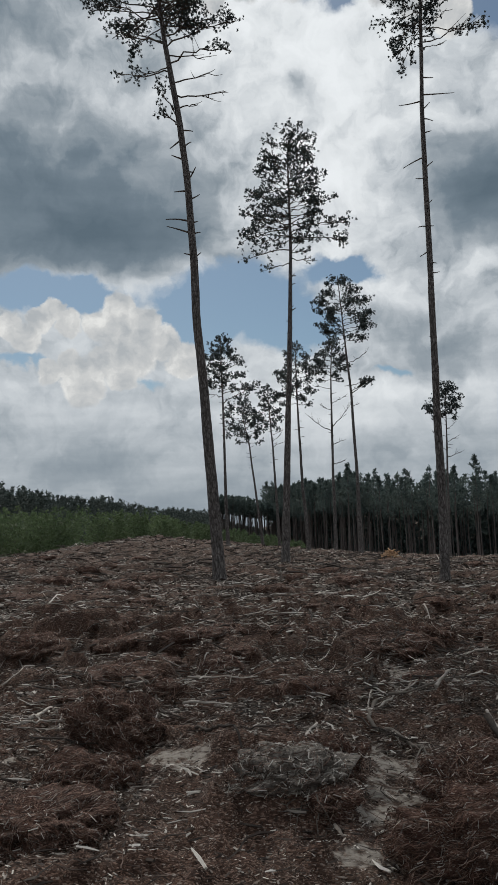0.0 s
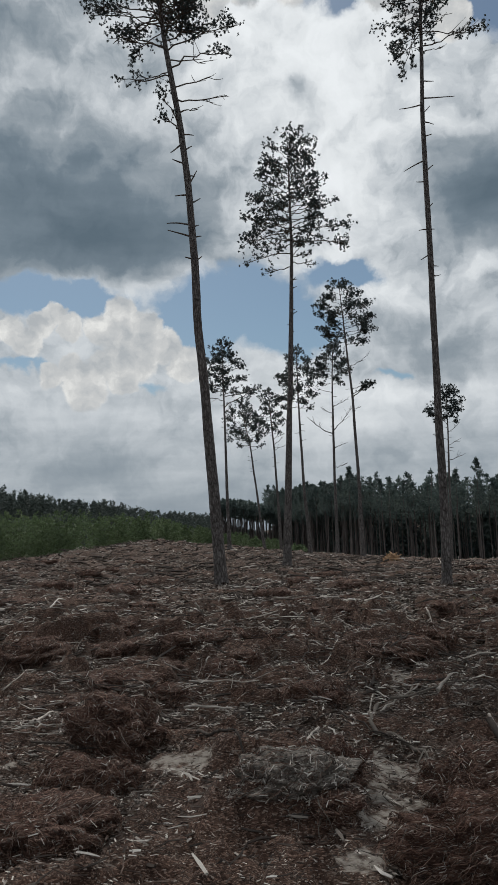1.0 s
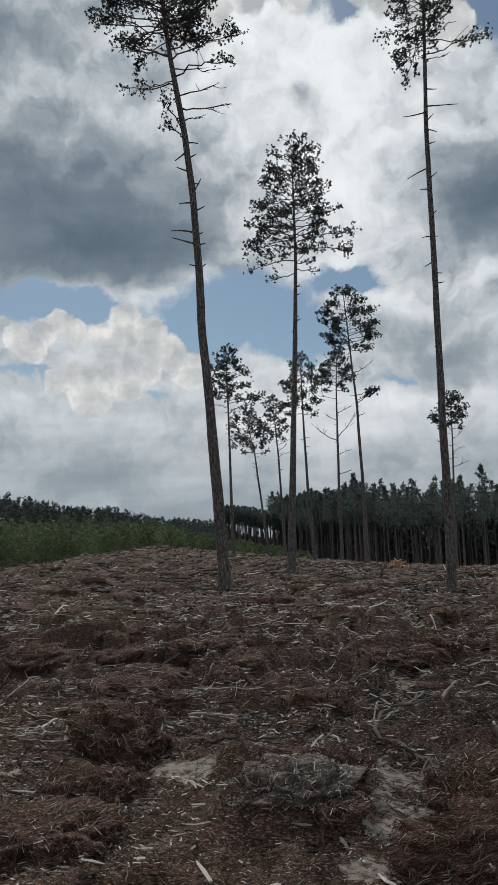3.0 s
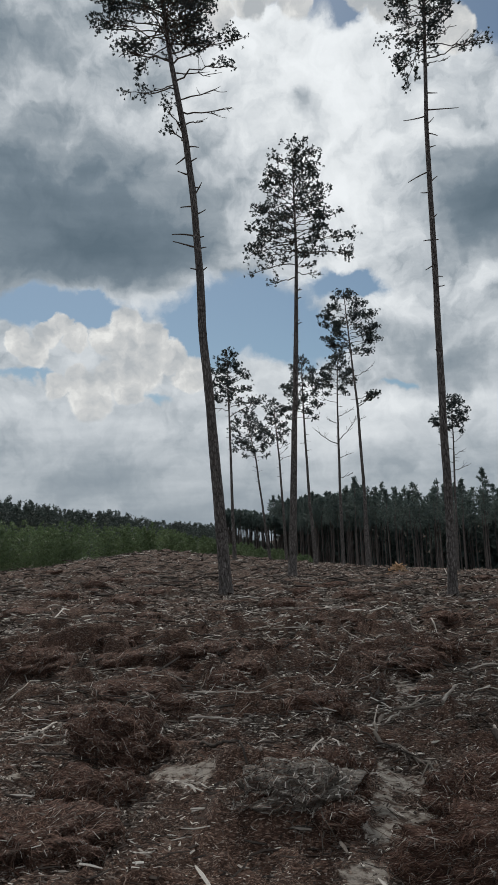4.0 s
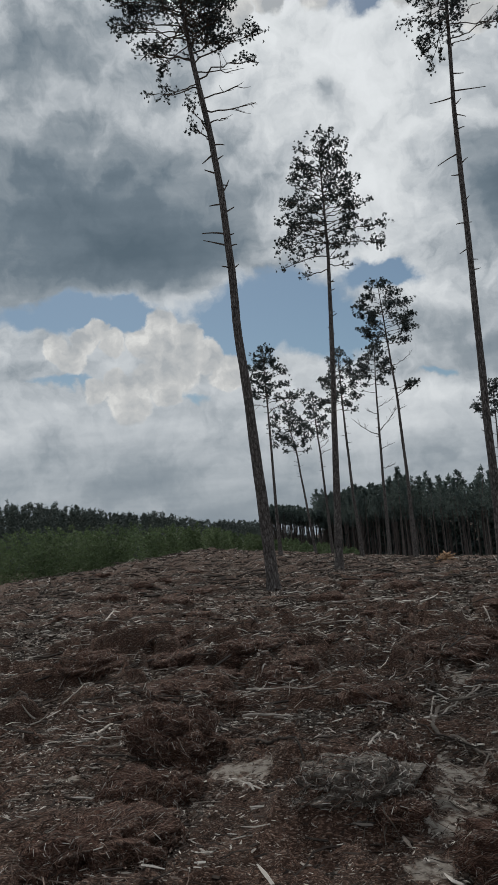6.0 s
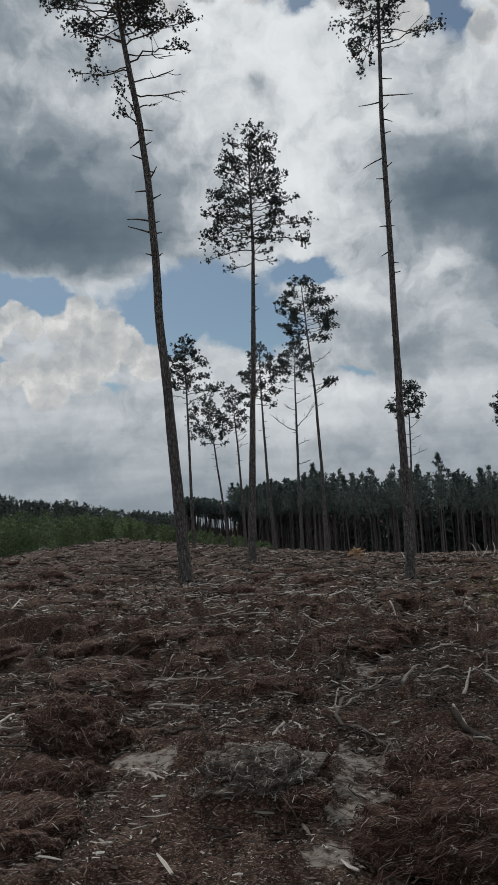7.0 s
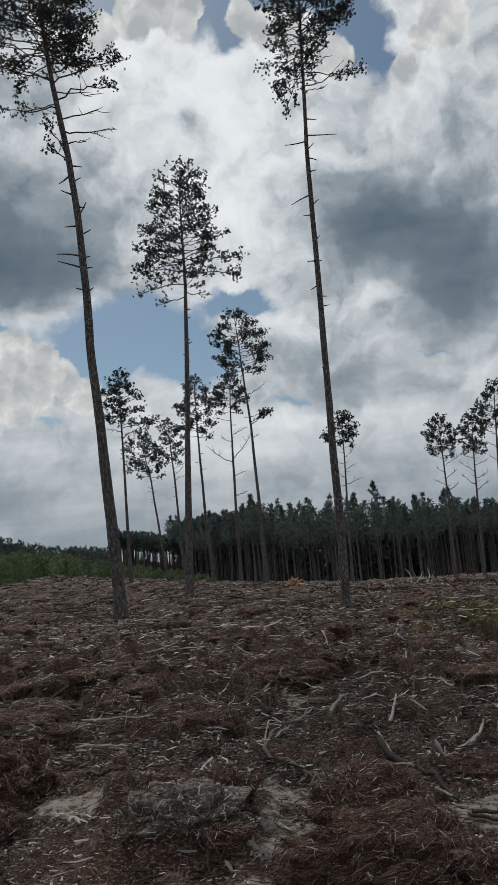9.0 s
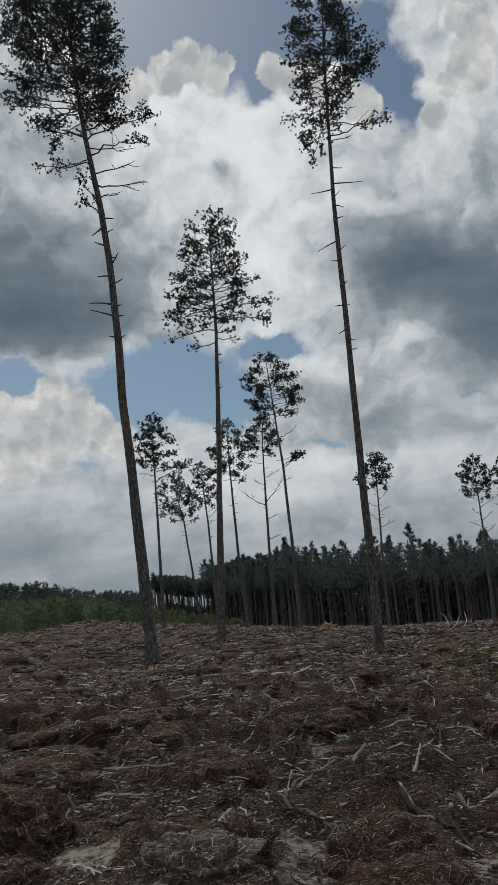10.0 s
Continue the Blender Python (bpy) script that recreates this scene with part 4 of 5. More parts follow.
for k in range(1300):
    a = radians(rng.uniform(-30, -2.4))
    d = np.interp(math.degrees(a), [-30, -18, -8, 0, 3], [170, 200, 270, 420, 450]) * rng.uniform(1, 1.25)
    x, y = d * math.sin(a), d * math.cos(a)
    h = rng.uniform(11, 13.6) * (1.12 if -11.2 < math.degrees(a) < -8.8 else 1)
    st, cr = wood_tree(h * np.interp(math.degrees(a), [-30, -17, -10, -6], [1.42, 1.34, 1.08, 1.0]), 1.0, 2.4, 52, 0.12, 0.85, 9, 4)
    pieces.append((cr[0] + np.array([x, y, broad(x, y) - 0.5]), cr[1]))
for k in range(170):
    a = radians(rng.uniform(-3.5, 5))
    d = rng.uniform(260, 330)
    st, cr = wood_tree(rng.uniform(3.2, 4.6), 0.3, 2.6, 30, 0.12, 1.1, 5, 4)
    pieces.append((cr[0] + np.array([d * math.sin(a), d * math.cos(a), float(broad(d * math.sin(a), d * math.cos(a))) - 0.3]), cr[1]))
V, F = gather(pieces)
tagged(new("distant_wood", mesh_of("distant_wood", V, F, M_FARWOOD)), "distant dark green wood on a low rise", "forest", kind="stuff")


# ---- young plantation ----
def sapling(h, n):
    f = rng.random(n)
    z = h * (0.05 + 0.95 * f)
    rad = 1.0 * h / 3 * np.interp(f, [0, 0.35, 0.75, 1], [0.8, 1.0, 0.65, 0.08]) * np.sqrt(rng.random(n))
    a = rng.uniform(0, 6.283, n)
    C = np.stack([rad * np.cos(a), rad * np.sin(a), z], -1)
    D = np.stack([0.7 * np.cos(a), 0.7 * np.sin(a), np.full(n, 0.6)], -1)
    return blades(C, D, np.full(n, 0.22), 3, 0.045, 0.9)


PLANT = np.array([(-60, 38), (-30, 47), (-20, 53), (-13, 60), (-8, 66), (-2, 74), (6, 84), (9, 92)])
pieces = []
for k in range(1250):
    x = rng.uniform(-60, 9)
    y0 = np.interp(x, PLANT[:, 0], PLANT[:, 1])
    y = y0 + 26 * rng.random() ** 1.5
    h = rng.uniform(2.1, 3.0) * np.interp(x, [-20, -14, -9, -6, 0], [1.38, 1.27, 0.95, 0.72, 0.62])
    V, F = sapling(h, 85 if y < y0 + 8 else 36)
    pieces.append((V + np.array([x, y, broad(x, y) - 0.1]), F))
V, F = gather(pieces)
tagged(new("young_plantation", mesh_of("young_plantation", V, F, M_LEAF)), "thick band of young green saplings", "saplings", kind="stuff")


# ---- clods ----
def clod(x, y, r, h, label, seed, hairs=150, sub=5, mat=None):
    """A torn lump of turf: bulging, undercut at the foot, with roots that drape over its sides."""
    root = new("soil_clod")
    ring = np.arange(10) * 0.628
    z = float(np.quantile(height(x + 0.75 * r * np.cos(ring), y + 0.75 * r * np.sin(ring)), 0.55))
    root.location = (x, y, z - 0.03)
    tagged(root, label, "clod", "torn turf clods")
    turn = rng.uniform(0.7, 1.0)
    bm = bmesh.new()
    bmesh.ops.create_icosphere(bm, subdivisions=sub, radius=1)
    for v in bm.verts:
        p = v.co.copy()
        q = Vector((p.x + seed * 7.1, p.y, p.z))
        wide = (p.x * p.x + p.y * p.y) ** 0.5 + 1e-6
        full = wide ** 0.92 / wide if p.z > 0 else (0.82 + 0.18 * (1 + p.z)) / max(wide, 0.2)
        n = 0.42 * noise.noise(q * 1.3) + 0.3 * noise.noise(q * 2.6) + 0.17 * noise.noise(q * 6) + 0.1 * noise.noise(q * 14) + 0.05 * noise.noise(q * 32)
        up = 0.5 * (p.z + 1)
        v.co = (p.x * full * r * (1 + n), p.y * full * r * turn * (1 + n), 1.3 * h * (up ** 0.85) * (1 + 0.5 * n) - 0.05)
    for f in bm.faces:
        f.smooth = True
    me = bpy.data.meshes.new("body")
    bm.to_mesh(me)
    bm.free()
    me.materials.append(mat or M_CLOD)
    body = new("body", me)
    body.parent = root
    co = np.array([v.co[:] for v in me.vertices])
    no = np.array([v.normal[:] for v in me.vertices])
    keep = (co[:, 2] > 0.0) & (no[:, 2] > -0.25)
    co, no = co[keep], no[keep]
    # strands that creep down over the sides
    far = max(1.0, y / 5.5)
    pick = rng.integers(0, len(co), hairs)
    at, n = co[pick], no[pick]
    L = rng.uniform(0.04, 0.15, (hairs, 1)) * min(1.0, r / 0.3) ** 0.5 * min(far, 1.6)
    swirl = rng.normal(size=(hairs, 3)) * 0.42 + rng.normal(size=(1, 3)) * np.array([0.5, 0.3, 0])
    line = [at + n * 0.003]
    for _ in range(5):
        d = np.concatenate([at[:, :2] / r, np.zeros((hairs, 1))], 1) * 0.6 + swirl + np.array([0, 0, -0.35])
        d -= n * (d * n).sum(1, keepdims=True)
        d /= np.linalg.norm(d, axis=1, keepdims=True) + 1e-6
        at = at + d * L / 5
        near = np.argmin(((at[:, None, :] - co[None]) ** 2).sum(2), axis=1)
        n = no[near]
        gap = ((at - co[near]) * n).sum(1, keepdims=True)
        at = at - n * gap * 0.8
        line.append(at + n * (0.004 + 0.008 * rng.random((hairs, 1))))
    V, F = tubes(np.stack(line, 1), np.array([0.8, 1, 1, 0.9, 0.7, 0.4])[None] * rng.uniform(0.0006, 0.0018, (hairs, 1)) * far, 3)
    tagged(part("root_fringe", V, F, M_FRINGE, root, "matted red-brown roots draped over the clod"), kind="stuff")
    m = hairs // 6 if mat is None else 2 * hairs
    pick = rng.integers(0, len(co), m)
    c, n = co[pick], no[pick]
    d = np.cross(n, rng.normal(size=n.shape)) + n * rng.normal(size=(m, 1)) * 0.1
    d /= np.linalg.norm(d, axis=1, keepdims=True) + 1e-6
    L = rng.uniform(0.008, 0.028, (m, 1)) * (1 if y < 8 else 1.8)
    V, F = tubes(np.stack([c - d * L + n * 0.003, c + d * L + n * 0.005], 1), np.array([1, 0.7])[None] * rng.uniform(0.0015, 0.004, (m, 1)), 4)
    tagged(part("chip_crust", V, F, M_CHIP, root, "grey chips of bark caught on the clod"), kind="stuff")


CLODS = [(-1.11, 6.42, 0.35, 0.36), (-1.15, 5.45, 0.33, 0.23), (-1.22, 4.5, 0.40, 0.20), (0.47, 5.22, 0.20, 0.24), (1.28, 4.85, 0.32, 0.27), (1.12, 3.90, 0.42, 0.29),
         (1.62, 3.8, 0.26, 0.18), (-1.22, 9.3, 0.38, 0.22), (-1.98, 11.4, 0.42, 0.22), (-2.8, 10.1, 0.38, 0.23), (-3.29, 12.2, 0.46, 0.24), (-0.41, 11.7, 0.28, 0.16), (0.52, 7.55, 0.27, 0.17),
         (-0.84, 10.95, 0.36, 0.20), (-0.33, 8.15, 0.20, 0.17), (3.36, 9.55, 0.24, 0.22), (3.5, 8.4, 0.36, 0.16), (2.3, 5.4, 0.24, 0.15), (0.55, 19.7, 0.40, 0.26), (6.56, 19.6, 0.44, 0.20),
         (2.6, 22.5, 0.4, 0.22), (-4.2, 14.0, 0.4, 0.22), (3.4, 14.6, 0.35, 0.18), (-0.62, 3.55, 0.26, 0.10), (-1.7, 7.9, 0.25, 0.14), (1.75, 8.3, 0.25, 0.14)]
more = np.random.default_rng(19)
while len(CLODS) < 122:
    y = 7.5 + 28 * more.random() ** 1.25
    x = (more.random() - 0.42) * 0.72 * y
    if all(abs(x - tx * y / ty) > 0.8 or not ty - 8 < y < ty + 1 for tx, ty in TRUNKS) and all((x - q[0]) ** 2 + (y - q[1]) ** 2 > (q[2] + 0.4) ** 2 for q in CLODS) and sand_mask(np.array([x]), np.array([y]))[0] < 0.2:
        r = more.uniform(0.14, 0.44)
        CLODS.append((x, y, r, r * more.uniform(0.4, 0.65)))
for k, (x, y, r, h) in enumerate(CLODS):
    size = "dark clod of torn turf draped with roots" if h > 0.19 else "low dark clod of torn turf"
    clod(x, y, r, h, size, k, int(19000 * r * r) if y < 7 else int(7000 * r * r) if y < 13 else int(1500 * r * r), 5 if y < 7 else 4 if y < 16 else 3)

clod(0.17, 4.74, 0.31, 0.2, "crumbling mound of grey sandy crust", 400, 500, 5, M_CRUST)
clod(0.40, 4.52, 0.13, 0.12, "small dark clod of torn turf", 401, 300, 5)


# ---- litter of chips and sticks ----
def litter(n, x0, x1, y0, y1, lens, rads, lift, bias=1.0, flatten=0.6, lean=0.2, bow=0.04, rings=3):
    """Short bits strewn over the soil."""
    y = y0 + (y1 - y0) * rng.random(n) ** bias
    x = np.interp(y, [y0, y1], [x0[0], x1[0]]) + rng.random(n) * (np.interp(y, [y0, y1], [x0[1], x1[1]]) - np.interp(y, [y0, y1], [x0[0], x1[0]]))
    keep = vnoise(x * 1.4, y * 1.4, 31) * 0.6 + vnoise(x * 4, y * 4, 32) * 0.6 > 0.3 + 0.34 * rng.random(n)
    keep &= (sand_mask(x, y) < 0.55) | (rng.random(n) < 0.3)
    keep &= rng.random(n) > 0.62 * turf_mask(x, y)
    for q in CLODS:
        keep &= (x - q[0]) ** 2 + (y - q[1]) ** 2 > (0.8 * q[2]) ** 2
    x, y = x[keep], y[keep]
    n = len(x)
    L = lens[0] * (lens[1] / lens[0]) ** (rng.random(n) ** 1.6)
    L = L * np.clip(y / 7.5, 0.6, 1)
    a = rng.uniform(0, 6.283, n)
    tilt = rng.normal(size=n) * lean
    d = np.stack([np.cos(a) * np.cos(tilt), np.sin(a) * np.cos(tilt), np.sin(tilt)], -1)
    c = np.stack([x, y, height(x, y) + lift * rng.random(n) + np.abs(np.sin(tilt)) * L * 0.3], -1)
    bend = rng.normal(size=(n, 3)) * (L * bow)[:, None]
    r = (rads[0] + (rads[1] - rads[0]) * rng.random(n) ** 2)
    r = np.minimum(r, L * 0.2)
    if rings == 3:
        P = np.stack([c - d * (L / 2)[:, None], c + bend, c + d * (L / 2)[:, None]], 1)
        R = r[:, None] * np.array([0.8, 1.0, 0.45])
    else:
        P = np.stack([c - d * (L / 2)[:, None], c + d * (L / 2)[:, None]], 1)
        R = r[:, None] * np.stack([rng.uniform(0.6, 1.2, n), rng.uniform(0.15, 0.9, n)], 1)
    V, F = tubes(P, R, 4)
    Vr = V.reshape(n, rings, 4, 3)
    Vr[..., 2] = P[:, :, None, 2] + (Vr[..., 2] - P[:, :, None, 2]) * flatten
    return V, F


def flakes(n, x0, x1, y0, y1, lens, widths, lift, bias=1.0):
    """Thin flakes of bark, needles and fibre that carpet the soil."""
    y = y0 + (y1 - y0) * rng.random(n) ** bias
    lo, hi = np.interp(y, [y0, y1], [x0[0], x1[0]]), np.interp(y, [y0, y1], [x0[1], x1[1]])
    x = lo + rng.random(n) * (hi - lo)
    keep = ((sand_mask(x, y) < 0.5) | (rng.random(n) < 0.12)) & (rng.random(n) > 0.72 * turf_mask(x, y))
    x, y = x[keep], y[keep]
    n = len(x)
    L = (lens[0] * (lens[1] / lens[0]) ** (rng.random(n) ** 1.5))[:, None]
    a, tilt, roll = rng.uniform(0, 6.283, n), rng.normal(size=n) * 0.26, rng.normal(size=n) * 0.7
    d = np.stack([np.cos(a) * np.cos(tilt), np.sin(a) * np.cos(tilt), np.sin(tilt)], -1)
    e = np.stack([-np.sin(a) * np.cos(roll), np.cos(a) * np.cos(roll), np.sin(roll)], -1)
    w = rng.uniform(widths[0], widths[1], (n, 1))
    close = np.clip(y / 7.5, 0.6, 1)[:, None]
    L, w = L * close, w * close
    c = np.stack([x, y, height(x, y) + lift * rng.random(n)], -1) + np.abs(d[:, 2:3]) * L * np.array([0, 0, 0.35])
    skew = rng.uniform(-0.3, 0.3, (n, 1))
    V = np.stack([c - d * L * 0.5, c + e * w + d * L * skew, c + d * L * 0.5, c - e * w + d * L * skew * 0.5], 1)
    return V.reshape(-1, 3), np.arange(4 * n).reshape(-1, 4)


def twigs(n, x0, x1, y0, y1, lens, rads):
    """Longer crooked twigs that lie tangled over the litter."""
    y = y0 + (y1 - y0) * rng.random(n) ** 0.8
    lo, hi = np.interp(y, [y0, y1], [x0[0], x1[0]]), np.interp(y, [y0, y1], [x0[1], x1[1]])
    x = lo + rng.random(n) * (hi - lo)
    keep = vnoise(x * 1.1, y * 1.1, 37) > 0.42 + 0.2 * rng.random(n)
    x, y = x[keep], y[keep]
    n = len(x)
    L = lens[0] * (lens[1] / lens[0]) ** (rng.random(n) ** 1.4)
    a = rng.uniform(0, 6.283, n)
    t = np.linspace(-0.5, 0.5, 5)[None, :]
    bow = rng.normal(size=(n, 1)) * 0.035 * (1 - 4 * t * t) + rng.normal(size=(n, 5)) * 0.012
    px = x[:, None] + L[:, None] * (np.cos(a)[:, None] * t - np.sin(a)[:, None] * bow)
    py = y[:, None] + L[:, None] * (np.sin(a)[:, None] * t + np.cos(a)[:, None] * bow)
    pz = 0.6 * height(px, py) + 0.4 * height(x, y)[:, None] + 0.01 + 0.05 * rng.random((n, 1)) + (0.12 * rng.normal(size=(n, 1)) * t + 0.05 * (1 - 4 * t * t)) * L[:, None] * 0.6
    r = rads[0] + (rads[1] - rads[0]) * rng.random((n, 1)) ** 2
    return tubes(np.stack([px, py, pz], -1), r * np.linspace(1.1, 0.5, 5)[None], 4)


NEAR0, NEAR1, MID1, FAR1 = (-2.2, 2.6), (-5.5, 7.5), (-13, 18), (-22, 34)
V, F = gather([litter(92000, NEAR0, NEAR1, 2.4, 13, (0.02, 0.09), (0.004, 0.015), 0.03, 0.7, 0.45, 0.15, rings=2),
               litter(7000, NEAR0, NEAR1, 2.4, 13, (0.08, 0.35), (0.004, 0.013), 0.03, 0.7, 0.8, 0.08),
               litter(84000, NEAR1, MID1, 13, 34, (0.04, 0.18), (0.008, 0.03), 0.03, 1.0, 0.5, 0.16, rings=2),
               litter(9000, NEAR1, MID1, 13, 34, (0.2, 0.8), (0.009, 0.022), 0.04, 1.0, 0.8, 0.08),
               litter(26000, (-3.6, 5), (-7.5, 10), 7, 18, (0.06, 0.32), (0.0035, 0.011), 0.06, 0.9, 0.75, 0.16),
               twigs(800, (-4, 5.5), NEAR1, 7, 13, (0.15, 0.5), (0.005, 0.011)),
               twigs(1300, NEAR1, (-11, 14), 13, 28, (0.25, 0.7), (0.007, 0.016)),
               litter(10000, MID1, FAR1, 34, 68, (0.08, 0.4), (0.012, 0.035), 0.05, 1.0, 0.55, 0.18, rings=2),
               litter(2500, MID1, FAR1, 34, 68, (0.4, 1.1), (0.012, 0.025), 0.06)])
tagged(new("wood_litter", mesh_of("wood_litter", V, F, M_CHIP)), "grey wood chips, bark and twigs strewn over soil", "wood debris", kind="stuff")
V, F = gather([flakes(100000, NEAR0, NEAR1, 2.4, 13, (0.03, 0.14), (0.003, 0.011), 0.05, 0.8),
               flakes(50000, NEAR0, (-3.2, 4.2), 2.4, 7.5, (0.015, 0.06), (0.0025, 0.009), 0.03, 0.9),
               flakes(110000, NEAR1, MID1, 13, 34, (0.08, 0.3), (0.008, 0.024), 0.07, 0.9),
               flakes(42000, MID1, FAR1, 34, 68, (0.12, 0.45), (0.012, 0.036), 0.06)])
V, F = gather([(V, F), flakes(16000, (-14, 16), (-14, 16), -12, 13, (0.06, 0.2), (0.006, 0.016), 0.04)])
tagged(new("bark_litter", mesh_of("bark_litter", V, F, M_SHARD)), "brown carpet of bark flakes, needles and fibre", "bark litter", kind="stuff")
V, F = gather([litter(9000, NEAR0, (-4, 5.5), 2.4, 10, (0.05, 0.18), (0.0014, 0.003), 0.03, 0.8, 1.0, 0.3, 0.14),
               twigs(4500, NEAR0, NEAR1, 2.4, 13, (0.1, 0.45), (0.002, 0.006))])
tagged(new("root_litter", mesh_of("root_litter", V, F, M_ROOT)), "tangled brown roots and twigs over soil", "root litter", kind="stuff")

V, F = gather([litter(9000, (-3.6, 5), (-10, 14), 7, 24, (0.12, 0.7), (0.006, 0.018), 0.08, 1.0, 0.9, 0.12), litter(6000, (-10, 14), FAR1, 24, 62, (0.3, 1.2), (0.015, 0.05), 0.1, 1.0, 0.9, 0.12), litter(2500, NEAR0, (-3.6, 5), 3, 7, (0.08, 0.35), (0.003, 0.009), 0.04, 1.0, 0.9, 0.15)])
tagged(new("dark_stick_litter", mesh_of("dark_stick_litter", V, F, M_DARKWOOD)), "dark bark-covered sticks strewn over soil", "wood debris", kind="stuff")

# single branches: x, y, length, angle, radius
PALE_A = [
    (-0.92, 10.19, 0.41, 69, 0.007), (-0.89, 13.29, 0.9, 87, 0.014), (-0.26, 7.88, 0.30, -80, 0.007), (1.59, 6.87, 0.2, 40, 0.016), (0.61, 9.38, 0.5, 86, 0.009),
    (0.65, 8.96, 0.18, -37, 0.007), (0.40, 5.94, 0.26, 66, 0.013), (0.21, 5.59, 0.18, 24, 0.007), (-1.91, 7.21, 0.45, 80, 0.017), (-1.73, 7.40, 0.34, 70, 0.010),
    (-1.70, 7.14, 0.3, 96, 0.008), (-2.65, 8.91, 0.37, 63, 0.008), (-2.62, 10.71, 0.29, -16, 0.012), (-0.88, 8.67, 0.31, 60, 0.006), (1.65, 13.43, 0.55, 32, 0.012),
    (0.21, 12.39, 0.5, -71, 0.011), (1.05, 7.50, 0.5, 77, 0.011), (-1.53, 18.40, 0.87, 73, 0.013), (-1.16, 4.72, 0.26, -60, 0.004)]
PALE_B = [
    (1.76, 6.01, 0.28, -84, 0.009), (1.59, 5.20, 0.34, -78, 0.008), (2.96, 7.54, 0.23, 5, 0.012), (3.21, 9.96, 0.42, 50, 0.014),
    (2.47, 9.31, 0.55, 45, 0.010), (2.86, 9.91, 0.4, 30, 0.010), (0.84, 3.83, 0.2, -98, 0.011), (1.85, 5.00, 0.20, -59, 0.008), (1.70, 5.51, 0.35, 106, 0.006),
    (2.16, 5.29, 0.37, -76, 0.006), (-1.69, 8.97, 0.5, -73, 0.007)]
DARK = [
    (1.32, 11.07, 0.54, -52, 0.012), (0.89, 11.85, 0.9, -89, 0.013), 
    (0.04, 5.93, 0.44, -57, 0.007), (-1.55, 5.44, 0.34, -5, 0.010), (0.61, 9.62, 0.9, -103, 0.007), (0.08, 8.62, 0.38, -52, 0.013), (2.26, 9.82, 0.94, 9, 0.007),
    (2.50, 9.45, 0.9, 63, 0.011), (1.92, 4.50, 0.29, -49, 0.011), (1.69, 4.06, 0.2, -47, 0.016), (2.80, 6.53, 0.51, 1, 0.008)]


def branch(x, y, L, ang, r, mat, label):
    a = radians(ang)
    n = 9
    t = np.linspace(-0.5, 0.5, n)
    bow = 0.025 * L * rng.normal()
    px = x + math.cos(a) * t * L - math.sin(a) * bow * (1 - 4 * t * t)
    py = y + math.sin(a) * t * L + math.cos(a) * bow * (1 - 4 * t * t)
    z = height(px, py)
    line = np.polyval(np.polyfit(t, z, 1), t)
    pz = line + 0.85 * max(0.0, float(np.max(z - line))) + r * 0.6 + 0.015 + 0.03 * L * (t + 0.5)
    o = np.array([x, y, float(pz[0])])
    P = np.stack([px, py, pz], -1) - o + rng.normal(size=(n, 3)) * 0.012 * L
    root = new("branch")
    root.location = o
    tagged(root, label, "branch", "branches on the soil")
    V, F = tubes(P[None], (np.linspace(1.1, 0.6, n) * r * (1 + 0.15 * rng.normal(size=n)))[None], 8)
    cap = [list(range(8))[::-1], list(range(8 * (n - 1), 8 * n))]
    me = bpy.data.meshes.new("stem")
    me.from_pydata(V.tolist(), [], F.tolist() + cap)
    me.materials.append(mat)
    for p in me.polygons:
        p.use_smooth = len(p.vertices) == 4
    ob = new("stem", me)
    ob.parent = root
    if L > 0.4:
        for _ in range(2):
            k = rng.integers(2, n - 1)
            d = (P[-1] - P[0]) / L * 0.6 + rng.normal(size=3) * np.array([0.6, 0.6, 0.3]) + np.array([0, 0, 0.25])
            q = bez(P[k], P[k] + d * L * 0.12, P[k] + d * L * 0.28 * rng.uniform(0.6, 1.3), 5)
            V, F = tubes(q[None], np.linspace(0.5 * r, 0.2 * r, 5)[None], 6)
            part("side_twig", V, F, mat, root)


for row in PALE_A + PALE_B:
    branch(*row, M_PALE, "pale barkless weathered branch lying on soil")
for row in DARK:
    branch(*row, M_DARKWOOD, "dark bark-covered branch lying on soil")


